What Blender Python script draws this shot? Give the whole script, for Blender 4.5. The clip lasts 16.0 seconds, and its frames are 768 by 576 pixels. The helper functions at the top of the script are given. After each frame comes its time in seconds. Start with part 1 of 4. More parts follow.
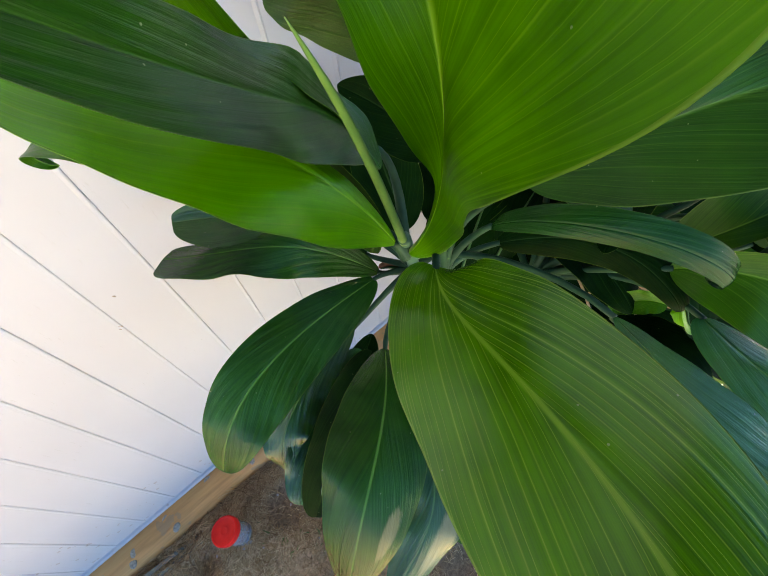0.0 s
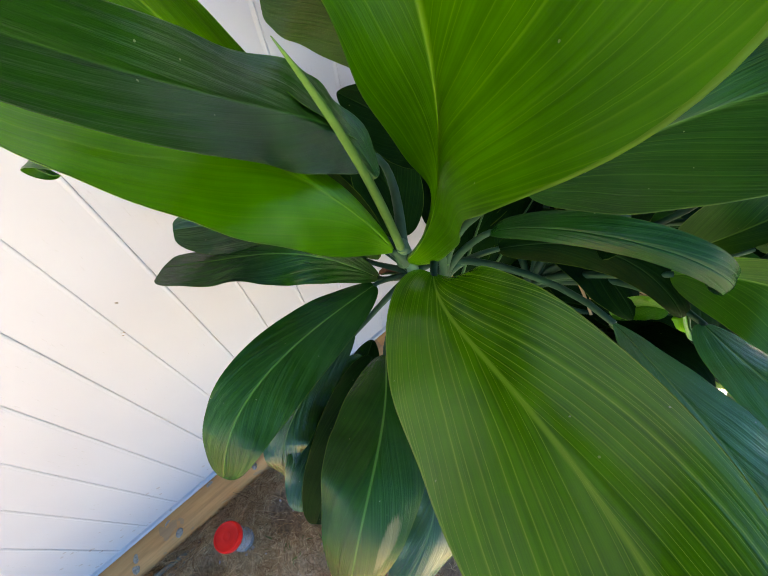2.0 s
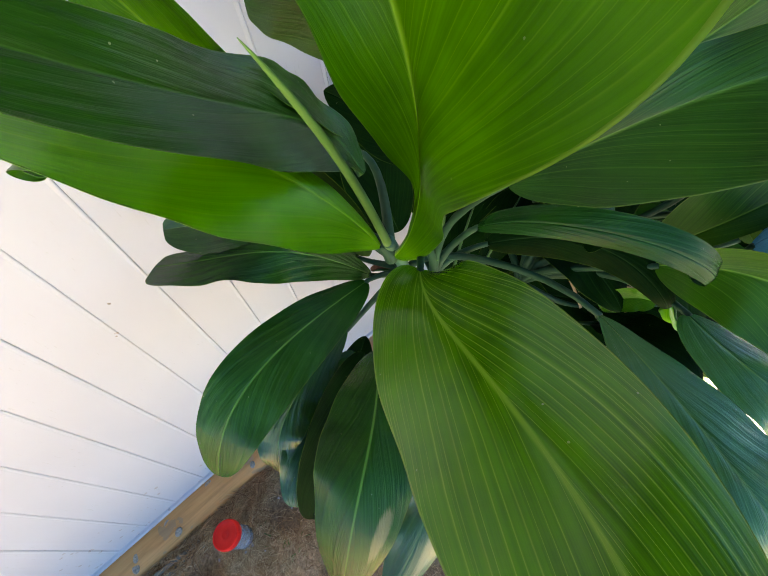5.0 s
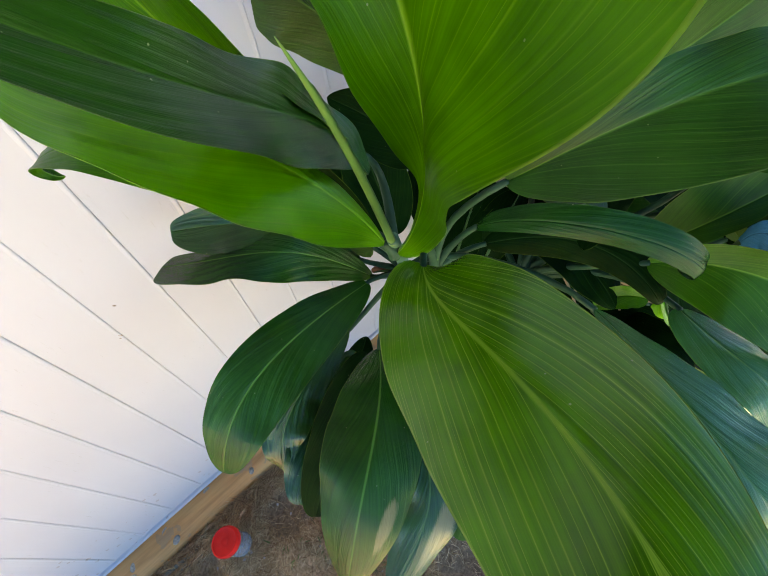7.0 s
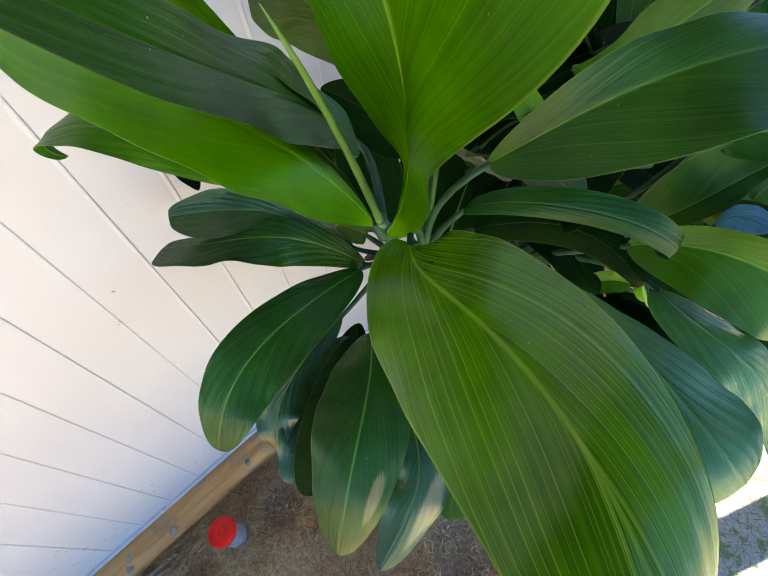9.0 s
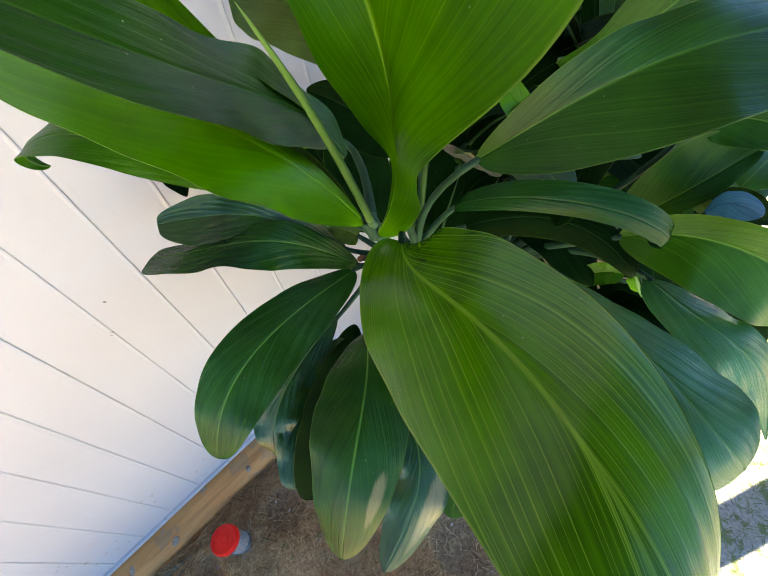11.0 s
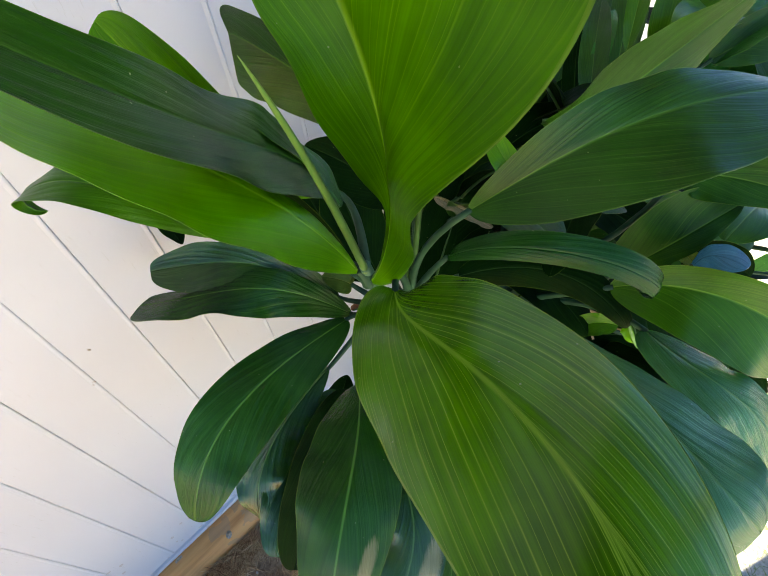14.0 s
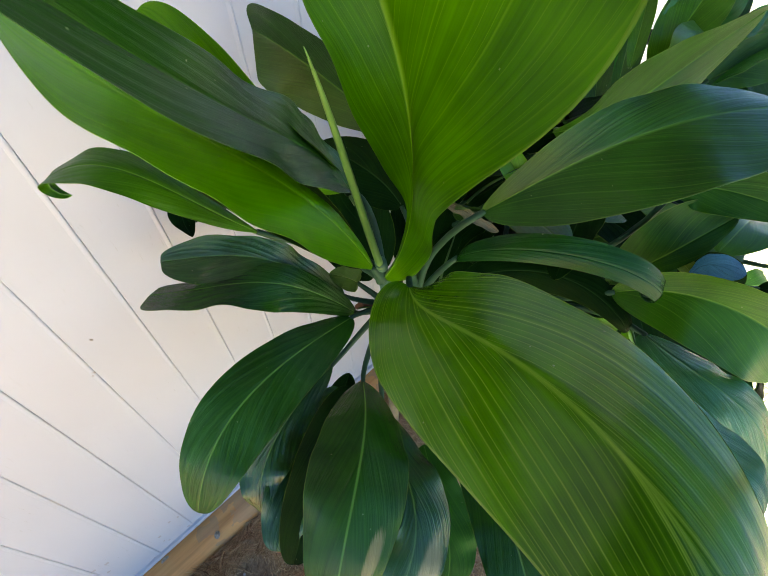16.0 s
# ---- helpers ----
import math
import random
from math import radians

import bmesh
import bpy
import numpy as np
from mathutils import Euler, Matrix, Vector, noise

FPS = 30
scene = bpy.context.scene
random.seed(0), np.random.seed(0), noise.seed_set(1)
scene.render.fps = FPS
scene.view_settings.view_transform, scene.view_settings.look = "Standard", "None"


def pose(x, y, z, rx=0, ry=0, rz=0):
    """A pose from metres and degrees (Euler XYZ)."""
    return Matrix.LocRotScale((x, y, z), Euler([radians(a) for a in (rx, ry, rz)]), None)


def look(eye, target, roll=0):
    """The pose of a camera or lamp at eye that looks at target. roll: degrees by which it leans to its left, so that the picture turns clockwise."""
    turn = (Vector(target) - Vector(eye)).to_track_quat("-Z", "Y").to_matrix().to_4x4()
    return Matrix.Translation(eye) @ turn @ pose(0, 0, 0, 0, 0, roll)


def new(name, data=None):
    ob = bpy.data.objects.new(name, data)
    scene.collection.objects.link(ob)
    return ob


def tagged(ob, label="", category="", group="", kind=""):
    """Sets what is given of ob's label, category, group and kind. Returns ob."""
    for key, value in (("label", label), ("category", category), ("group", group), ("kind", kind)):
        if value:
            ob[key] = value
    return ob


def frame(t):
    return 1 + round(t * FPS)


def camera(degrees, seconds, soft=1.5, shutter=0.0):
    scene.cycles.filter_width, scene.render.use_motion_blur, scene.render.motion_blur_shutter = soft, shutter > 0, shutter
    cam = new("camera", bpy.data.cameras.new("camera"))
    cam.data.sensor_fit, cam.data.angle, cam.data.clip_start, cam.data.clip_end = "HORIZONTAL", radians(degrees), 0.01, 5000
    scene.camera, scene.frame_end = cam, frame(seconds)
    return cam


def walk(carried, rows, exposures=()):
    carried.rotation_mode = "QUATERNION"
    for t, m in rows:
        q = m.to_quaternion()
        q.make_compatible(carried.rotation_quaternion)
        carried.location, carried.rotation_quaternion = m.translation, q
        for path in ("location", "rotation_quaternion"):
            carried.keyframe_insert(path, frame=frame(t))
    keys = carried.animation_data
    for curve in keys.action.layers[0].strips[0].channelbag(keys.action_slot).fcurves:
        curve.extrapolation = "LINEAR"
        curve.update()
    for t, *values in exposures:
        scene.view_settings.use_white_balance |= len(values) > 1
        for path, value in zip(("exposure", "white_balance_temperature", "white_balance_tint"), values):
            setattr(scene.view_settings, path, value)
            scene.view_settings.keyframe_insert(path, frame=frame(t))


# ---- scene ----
cam = camera(87.4, 16.0, 1.1)
PATH = [
    (0, (-0.008, 0.044, 1.295), (-0.995, 0.527, -0.377), -7.5),
    (0.5, (-0.009, 0.048, 1.295), (-1.001, 0.526, -0.375), -8.0),
    (1, (-0.009, 0.05, 1.299), (-1.007, 0.521, -0.369), -8.7),
    (1.5, (-0.01, 0.048, 1.300), (-1.008, 0.521, -0.367), -8.6),
    (2, (-0.007, 0.05, 1.297), (-1.017, 0.525, -0.363), -8.4),
    (2.5, (-0.009, 0.053, 1.297), (-1.02, 0.524, -0.363), -8.5),
    (3, (-0.005, 0.057, 1.298), (-1.021, 0.522, -0.361), -9.0),
    (3.5, (-0.003, 0.057, 1.297), (-1.015, 0.523, -0.364), -9.1),
    (4, (-0.005, 0.057, 1.296), (-1.01, 0.523, -0.369), -9.2),
    (6.3, (0.01, 0.046, 1.303), (-0.988, 0.561, -0.353), -7.9),
    (6.5, (0.01, 0.042, 1.302), (-0.994, 0.567, -0.346), -7.6),
    (7, (0.013, 0.038, 1.304), (-1.001, 0.561, -0.338), -7.9),
    (7.5, (0.019, 0.041, 1.305), (-1.009, 0.558, -0.331), -8.2),
    (8, (0.022, 0.038, 1.306), (-1.01, 0.557, -0.327), -8.3),
    (8.5, (0.032, 0.041, 1.299), (-0.998, 0.558, -0.335), -8.2),
    (9, (0.044, 0.03, 1.303), (-0.977, 0.564, -0.332), -7.5),
    (9.2, (0.048, 0.024, 1.300), (-0.976, 0.57, -0.329), -7.1),
    (11.5, (0.04, 0.042, 1.301), (-0.966, 0.591, -0.339), -9.3),
    (12, (0.03, 0.051, 1.303), (-0.978, 0.594, -0.337), -9.7),
    (12.5, (0.029, 0.049, 1.303), (-0.991, 0.597, -0.328), -9.5),
    (13, (0.034, 0.047, 1.300), (-1.041, 0.64, -0.279), -8.7),
    (13.5, (0.042, 0.034, 1.293), (-1.077, 0.7, -0.225), -6.9),
    (14, (0.045, 0.032, 1.295), (-1.101, 0.738, -0.184), -6.0),
    (14.5, (0.045, 0.034, 1.297), (-1.116, 0.761, -0.161), -5.5),
    (15, (0.047, 0.026, 1.298), (-1.104, 0.76, -0.163), -4.6),
    (15.5, (0.041, 0.006, 1.296), (-1.101, 0.762, -0.162), -3.0),
    (16, (0.042, 0.002, 1.296), (-1.091, 0.769, -0.163), -2.3),
]
walk(cam, [(t, look(eye, target, roll)) for t, eye, target, roll in PATH],
     [(0, 2.92, 8350, 8), (4, 2.92, 8350, 8), (7, 2.87, 8350, 8), (12.5, 2.85, 8350, 8), (13.5, 2.81, 8350, 8), (16, 2.74, 8350, 8)])


# ---- light: high sun, an added unseen roof shades the plant, open sky beyond its edge ----
SUN_EL, SUN_AZ = radians(74), math.atan2(0.25, 0.97)
sky_world = bpy.data.worlds.new("sky")
scene.world = sky_world
sky_world.use_nodes = True
wn = sky_world.node_tree.nodes
wl = sky_world.node_tree.links
sky_tex = wn.new("ShaderNodeTexSky")
sky_tex.sky_type = "NISHITA"
sky_tex.sun_disc = False
sky_tex.sun_elevation = SUN_EL
sky_tex.sun_rotation = SUN_AZ
sky_tex.altitude = 2500
sky_tex.air_density = 0.7
sky_tex.dust_density = 0.0
sky_tex.ozone_density = 6.0
clear_sky = wn.new("ShaderNodeHueSaturation")
clear_sky.inputs["Saturation"].default_value = 1.1
wl.new(sky_tex.outputs[0], clear_sky.inputs["Color"])
wl.new(clear_sky.outputs[0], wn["Background"].inputs[0])
wn["Background"].inputs[1].default_value = 0.10
sun_lamp = bpy.data.lights.new("sun", "SUN")
sun_lamp.energy = 5.0
sun_lamp.angle = radians(0.55)
sun_lamp.color = (1.0, 0.96, 0.90)
sun_dir = Vector((math.cos(SUN_EL) * math.sin(SUN_AZ), math.cos(SUN_EL) * math.cos(SUN_AZ), math.sin(SUN_EL)))
sun_ob = new("sun", sun_lamp)
sun_ob.matrix_world = look(sun_dir * 30, (0, 0, 0))


# ---- materials ----
def mat(name, rough=0.6, spec=0.5, metal=0.0):
    m = bpy.data.materials.new(name)
    m.use_nodes = True
    b = m.node_tree.nodes["Principled BSDF"]
    b.inputs["Roughness"].default_value = rough
    b.inputs["Specular IOR Level"].default_value = spec
    b.inputs["Metallic"].default_value = metal
    return m, m.node_tree.nodes, m.node_tree.links, b


def math_node(ns, ls, op, a, b=None, clamp=False):
    n = ns.new("ShaderNodeMath")
    n.operation = op
    n.use_clamp = clamp
    for i, v in enumerate((a, b)):
        if v is None:
            continue
        if isinstance(v, (int, float)):
            n.inputs[i].default_value = v
        else:
            ls.new(v, n.inputs[i])
    return n.outputs[0]


def noise_tex(ns, ls, vec, scale, detail=4.0, rough=0.55):
    n = ns.new("ShaderNodeTexNoise")
    n.inputs["Scale"].default_value = scale
    n.inputs["Detail"].default_value = detail
    n.inputs["Roughness"].default_value = rough
    if vec is not None:
        ls.new(vec, n.inputs["Vector"])
    return n.outputs["Fac"]


def ramp(ns, ls, fac, stops):
    r = ns.new("ShaderNodeValToRGB")
    while len(r.color_ramp.elements) < len(stops):
        r.color_ramp.elements.new(0.5)
    for e, (p, c) in zip(r.color_ramp.elements, stops):
        e.position = p
        e.color = (*c, 1) if len(c) == 3 else c
    ls.new(fac, r.inputs[0])
    return r.outputs[0]


def mix_col(ns, ls, fac, a, b, mode="MIX"):
    n = ns.new("ShaderNodeMix")
    n.data_type = "RGBA"
    n.blend_type = mode
    for sock, v in ((n.inputs[0], fac), (n.inputs[6], a), (n.inputs[7], b)):
        if isinstance(v, (int, float)):
            sock.default_value = v
        elif isinstance(v, tuple):
            sock.default_value = (*v, 1)
        else:
            ls.new(v, sock)
    return n.outputs[2]


def bump_to(ns, ls, bsdf, height, strength=0.3, dist=0.002):
    n = ns.new("ShaderNodeBump")
    n.inputs["Strength"].default_value = strength
    n.inputs["Distance"].default_value = dist
    ls.new(height, n.inputs["Height"])
    ls.new(n.outputs[0], bsdf.inputs["Normal"])


def leaf_mat(name, dark, light, vein, veins=30.0, rough=0.36, thin=0.3, spec=0.5, edge=(0.20, 0.31, 0.04), relief=0.0013, lines=1.1, pale=1.6, dry=None, rim_tone=0.2):
    """Blade: parallel veins that leave the rib at a sharp angle, mottled green, waxy gloss, some light passing through;
    dry sets where a tan reflection is painted in.
    """
    dark, light = (0.72 * dark[0], *dark[1:]), (0.72 * light[0], *light[1:])
    m, ns, ls, b = mat(name, rough, spec)
    uv = ns.new("ShaderNodeUVMap").outputs[0]
    sep = ns.new("ShaderNodeSeparateXYZ")
    ls.new(uv, sep.inputs[0])
    s, v = sep.outputs[0], sep.outputs[1]
    off = math_node(ns, ls, "MULTIPLY", math_node(ns, ls, "ABSOLUTE", math_node(ns, ls, "SUBTRACT", v, 0.5)), 2.0)
    bow = math_node(ns, ls, "MULTIPLY", math_node(ns, ls, "POWER", off, 0.82), 0.62)
    bow = math_node(ns, ls, "ADD", bow, math_node(ns, ls, "MULTIPLY", math_node(ns, ls, "POWER", off, 4.0), 0.16))
    c = math_node(ns, ls, "SUBTRACT", s, bow)
    coord = ns.new("ShaderNodeTexCoord").outputs["Object"]
    wob = noise_tex(ns, ls, coord, 9.0, 2.0)
    c2 = math_node(ns, ls, "ADD", c, math_node(ns, ls, "MULTIPLY", wob, 0.035))
    uneven = ns.new("ShaderNodeTexNoise")
    uneven.noise_dimensions = "1D"
    uneven.inputs["Scale"].default_value = 11.0
    uneven.inputs["Detail"].default_value = 2.0
    ls.new(c2, uneven.inputs["W"])
    c3 = math_node(ns, ls, "ADD", c2, math_node(ns, ls, "MULTIPLY", uneven.outputs["Fac"], 0.15))
    wave = math_node(ns, ls, "SINE", math_node(ns, ls, "MULTIPLY", c3, 6.2832 * veins))
    wave01 = math_node(ns, ls, "ADD", math_node(ns, ls, "MULTIPLY", wave, 0.5), 0.5)
    comb = ns.new("ShaderNodeCombineXYZ")
    ls.new(math_node(ns, ls, "MULTIPLY", c2, 110.0), comb.inputs[0])
    ls.new(math_node(ns, ls, "MULTIPLY", v, 3.0), comb.inputs[1])
    fine = noise_tex(ns, ls, comb.outputs[0], 1.0, 3.0, 0.6)
    comb2 = ns.new("ShaderNodeCombineXYZ")
    ls.new(math_node(ns, ls, "MULTIPLY", c2, 26.0), comb2.inputs[0])
    ls.new(math_node(ns, ls, "MULTIPLY", v, 2.0), comb2.inputs[1])
    broad = noise_tex(ns, ls, comb2.outputs[0], 1.0, 2.0, 0.5)
    line = math_node(ns, ls, "MULTIPLY", math_node(ns, ls, "POWER", wave01, 26.0), math_node(ns, ls, "MULTIPLY", broad, 1.3))
    blot = noise_tex(ns, ls, coord, 16.0, 3.0)
    tone = math_node(ns, ls, "ADD", math_node(ns, ls, "MULTIPLY", blot, 0.50), math_node(ns, ls, "MULTIPLY", fine, 0.20))
    tone = math_node(ns, ls, "ADD", tone, math_node(ns, ls, "MULTIPLY", broad, 0.32))
    base = ramp(ns, ls, tone, [(0.38, dark), (0.66, light)])
    base = mix_col(ns, ls, math_node(ns, ls, "MULTIPLY", line, lines, True), base, vein)
    mid = ns.new("ShaderNodeMapRange")
    mid.interpolation_type = "SMOOTHSTEP"
    mid.inputs["From Min"].default_value = 0.036
    mid.inputs["From Max"].default_value = 0.008
    ls.new(off, mid.inputs["Value"])
    band = math_node(ns, ls, "MULTIPLY", mid.outputs[0], math_node(ns, ls, "SUBTRACT", 0.8, math_node(ns, ls, "MULTIPLY", s, 0.5)))
    base = mix_col(ns, ls, band, base, tuple(pale * q + 0.012 * (pale - 1) for q in vein))
    rim = math_node(ns, ls, "GREATER_THAN", off, 0.982)
    base = mix_col(ns, ls, math_node(ns, ls, "MULTIPLY", rim, rim_tone), base, edge)
    speck = ns.new("ShaderNodeTexVoronoi")
    speck.inputs["Scale"].default_value = 55.0
    ls.new(coord, speck.inputs["Vector"])
    dot = math_node(ns, ls, "LESS_THAN", speck.outputs["Distance"], 0.035)
    base = mix_col(ns, ls, math_node(ns, ls, "MULTIPLY", dot, 0.5), base, (0.35, 0.38, 0.2))
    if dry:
        # a tan reflection of sunlit ground, painted in with ragged edges
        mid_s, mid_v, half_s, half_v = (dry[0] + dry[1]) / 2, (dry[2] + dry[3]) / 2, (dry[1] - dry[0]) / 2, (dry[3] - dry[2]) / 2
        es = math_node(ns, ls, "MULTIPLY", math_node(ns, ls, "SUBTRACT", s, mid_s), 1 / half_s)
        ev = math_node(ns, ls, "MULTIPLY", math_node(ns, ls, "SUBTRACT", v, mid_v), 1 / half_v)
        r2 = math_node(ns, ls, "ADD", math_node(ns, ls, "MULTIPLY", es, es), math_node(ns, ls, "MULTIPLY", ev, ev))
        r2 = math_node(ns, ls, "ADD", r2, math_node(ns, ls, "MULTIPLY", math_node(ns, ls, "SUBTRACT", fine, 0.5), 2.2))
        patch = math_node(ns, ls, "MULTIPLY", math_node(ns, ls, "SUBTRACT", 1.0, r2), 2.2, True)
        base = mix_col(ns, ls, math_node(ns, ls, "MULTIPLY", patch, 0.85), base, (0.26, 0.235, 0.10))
    info = ns.new("ShaderNodeObjectInfo").outputs["Random"]
    hsv = ns.new("ShaderNodeHueSaturation")
    ls.new(math_node(ns, ls, "ADD", math_node(ns, ls, "MULTIPLY", info, 0.35), 0.83), hsv.inputs["Value"])
    ls.new(base, hsv.inputs["Color"])
    base = hsv.outputs[0]
    ls.new(base, b.inputs["Base Color"])
    ls.new(math_node(ns, ls, "ADD", math_node(ns, ls, "MULTIPLY", fine, 0.10), rough - 0.05), b.inputs["Roughness"])
    h = math_node(ns, ls, "ADD", math_node(ns, ls, "MULTIPLY", wave01, 0.10), math_node(ns, ls, "MULTIPLY", fine, 0.30))
    h = math_node(ns, ls, "ADD", h, math_node(ns, ls, "MULTIPLY", broad, 1.2))
    bump_to(ns, ls, b, h, 0.25, relief)
    tr = ns.new("ShaderNodeBsdfTranslucent")
    ls.new(mix_col(ns, ls, thin, base, (0.20, 0.36, 0.005)), tr.inputs[0])
    mx = ns.new("ShaderNodeMixShader")
    mx.inputs[0].default_value = thin
    out = ns["Material Output"]
    ls.new(b.outputs[0], mx.inputs[1])
    ls.new(tr.outputs[0], mx.inputs[2])
    ls.new(mx.outputs[0], out.inputs[0])
    return m


LEAF = {
    # deep: shade inside the foliage lowered into a near-black green
    "deep": leaf_mat("leaf_inner_shade_green", (0.0016, 0.009, 0.0010), (0.006, 0.024, 0.002), (0.014, 0.042, 0.007), 24.0, 0.5, 0.05, 0.03, lines=0.5),
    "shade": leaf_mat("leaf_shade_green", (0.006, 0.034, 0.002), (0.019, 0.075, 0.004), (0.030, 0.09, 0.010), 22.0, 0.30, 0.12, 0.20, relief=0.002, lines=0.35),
    "mid": leaf_mat("leaf_mid_green", (0.007, 0.042, 0.002), (0.026, 0.100, 0.005), (0.055, 0.14, 0.014), 26.0, 0.36, 0.14, 0.32, relief=0.0030, lines=0.8),
    "matte": leaf_mat("leaf_matte_green", (0.009, 0.046, 0.002), (0.030, 0.105, 0.004), (0.060, 0.15, 0.015), 28.0, 0.45, 0.14, 0.12, lines=0.6),
    "satin": leaf_mat("leaf_satin_green", (0.008, 0.048, 0.003), (0.027, 0.110, 0.007), (0.06, 0.160, 0.020), 20.0, 0.22, 0.14, 0.24, relief=0.0055, lines=0.15, pale=2.4),
    "ruffled": leaf_mat("leaf_ruffled_green", (0.009, 0.048, 0.005), (0.030, 0.110, 0.010), (0.06, 0.150, 0.020), 24.0, 0.20, 0.14, 0.62, relief=0.0065, lines=0.2, pale=2.0),
    # these two carry a painted tan reflection of the bright ground
    "blotched": leaf_mat("leaf_painted_glint_green", (0.008, 0.048, 0.003), (0.027, 0.110, 0.007), (0.06, 0.160, 0.020), 20.0, 0.22, 0.14, 0.24, relief=0.0055, lines=0.15, pale=2.4, dry=(0.70, 0.90, 0.10, 0.26)),
    "tattered": leaf_mat("leaf_painted_glint_dark", (0.006, 0.038, 0.003), (0.021, 0.085, 0.007), (0.05, 0.125, 0.018), 24.0, 0.22, 0.14, 0.58, relief=0.0065, lines=0.4, pale=1.8, dry=(0.58, 0.93, 0.03, 0.36)),
    # blue base colour stands in for the sky mirrored on one leaf
    "polished": leaf_mat("leaf_painted_sky_blue", (0.07, 0.28, 0.58), (0.22, 0.60, 0.95), (0.015, 0.05, 0.12), 16.0, 0.2, 0.2, 0.6, relief=0.003, lines=0.9),
    "lustrous": leaf_mat("leaf_lustrous_dark", (0.005, 0.040, 0.003), (0.016, 0.085, 0.008), (0.03, 0.11, 0.02), 24.0, 0.26, 0.14, 0.22, relief=0.0016, lines=0.2, pale=1.2, rim_tone=0.05),
    "sheen": leaf_mat("leaf_waxy_green", (0.030, 0.145, 0.018), (0.070, 0.250, 0.045), (0.075, 0.20, 0.020), 26.0, 0.26, 0.14, 0.5, relief=0.0018, lines=0.7),
    "arching": leaf_mat("leaf_arching_green", (0.028, 0.094, 0.0006), (0.096, 0.236, 0.0015), (0.16, 0.31, 0.025), 20.0, 0.24, 0.13, 0.36, relief=0.0006, lines=1.3, pale=1.2, rim_tone=0.5),
    "fresh": leaf_mat("leaf_fresh_green", (0.045, 0.145, 0.001), (0.122, 0.305, 0.002), (0.20, 0.40, 0.020), 22.0, 0.36, 0.26, 0.15, lines=0.5, pale=1.5, rim_tone=0.5),
    "grass": leaf_mat("leaf_soft_green", (0.030, 0.110, 0.002), (0.075, 0.220, 0.005), (0.14, 0.29, 0.025), 26.0, 0.32, 0.20, 0.26, lines=0.8, rim_tone=0.4),
    "lime": leaf_mat("leaf_lime_green", (0.130, 0.340, 0.002), (0.270, 0.560, 0.004), (0.28, 0.50, 0.03), 22.0, 0.30, 0.30, 0.42, lines=0.6, pale=1.4, rim_tone=0.4),
    "dry": leaf_mat("leaf_dry_tan", (0.12, 0.075, 0.045), (0.34, 0.24, 0.15), (0.40, 0.30, 0.20), 14.0, 0.7, 0.15, 0.1, relief=0.004),
    "yellow": leaf_mat("leaf_yellowing", (0.16, 0.20, 0.02), (0.36, 0.36, 0.04), (0.42, 0.40, 0.10), 20.0, 0.5, 0.3, 0.2),
    "olive": leaf_mat("leaf_olive_green", (0.050, 0.085, 0.006), (0.13, 0.17, 0.015), (0.20, 0.22, 0.04), 20.0, 0.42, 0.3, 0.2),
}
PLEAT = {"satin": 0.0030, "ruffled": 0.0040, "sheen": 0.0022, "shade": 0.0022}


def rib_mat(name, col, col2, rough=0.4):
    m, ns, ls, b = mat(name, rough, 0.2)
    coord = ns.new("ShaderNodeTexCoord").outputs["Object"]
    n = noise_tex(ns, ls, coord, 30.0, 3.0)
    ls.new(ramp(ns, ls, n, [(0.3, col), (0.7, col2)]), b.inputs["Base Color"])
    bump_to(ns, ls, b, noise_tex(ns, ls, coord, 160.0, 2.0), 0.15, 0.001)
    return m


RIB = {"deep": rib_mat("rib_dark", (0.04, 0.10, 0.03), (0.07, 0.15, 0.04)), "pale": rib_mat("rib_pale", (0.09, 0.19, 0.04), (0.14, 0.26, 0.06))}
PETIOLE = rib_mat("petiole_green", (0.030, 0.090, 0.014), (0.060, 0.15, 0.028), 0.5)
PETIOLE_DARK = rib_mat("petiole_blue_green", (0.012, 0.042, 0.018), (0.028, 0.078, 0.034), 0.5)
STEM_TEAL = rib_mat("stem_teal_green", (0.045, 0.115, 0.060), (0.085, 0.18, 0.10), 0.45)
CANE = rib_mat("cane_bark", (0.10, 0.085, 0.05), (0.22, 0.19, 0.12), 0.75)
DEAD = rib_mat("dead_leaf_brown", (0.12, 0.05, 0.025), (0.33, 0.17, 0.09), 0.8)


def stem_mat(name, lo, hi):
    """Dry stems, each of its own tone between lo and hi."""
    m, ns, ls, b = mat(name, 0.85, 0.15)
    one = ns.new("ShaderNodeNewGeometry").outputs["Random Per Island"]
    coord = ns.new("ShaderNodeTexCoord").outputs["Object"]
    patch = noise_tex(ns, ls, coord, 14.0, 3.0)
    f = math_node(ns, ls, "ADD", math_node(ns, ls, "MULTIPLY", one, 0.7), math_node(ns, ls, "MULTIPLY", patch, 0.45))
    ls.new(ramp(ns, ls, f, [(0.2, lo), (0.95, hi)]), b.inputs["Base Color"])
    return m


STRAW = stem_mat("dry_straw", (0.46, 0.27, 0.12), (0.95, 0.74, 0.45))
TWIG = stem_mat("dry_twig", (0.20, 0.095, 0.040), (0.74, 0.47, 0.25))


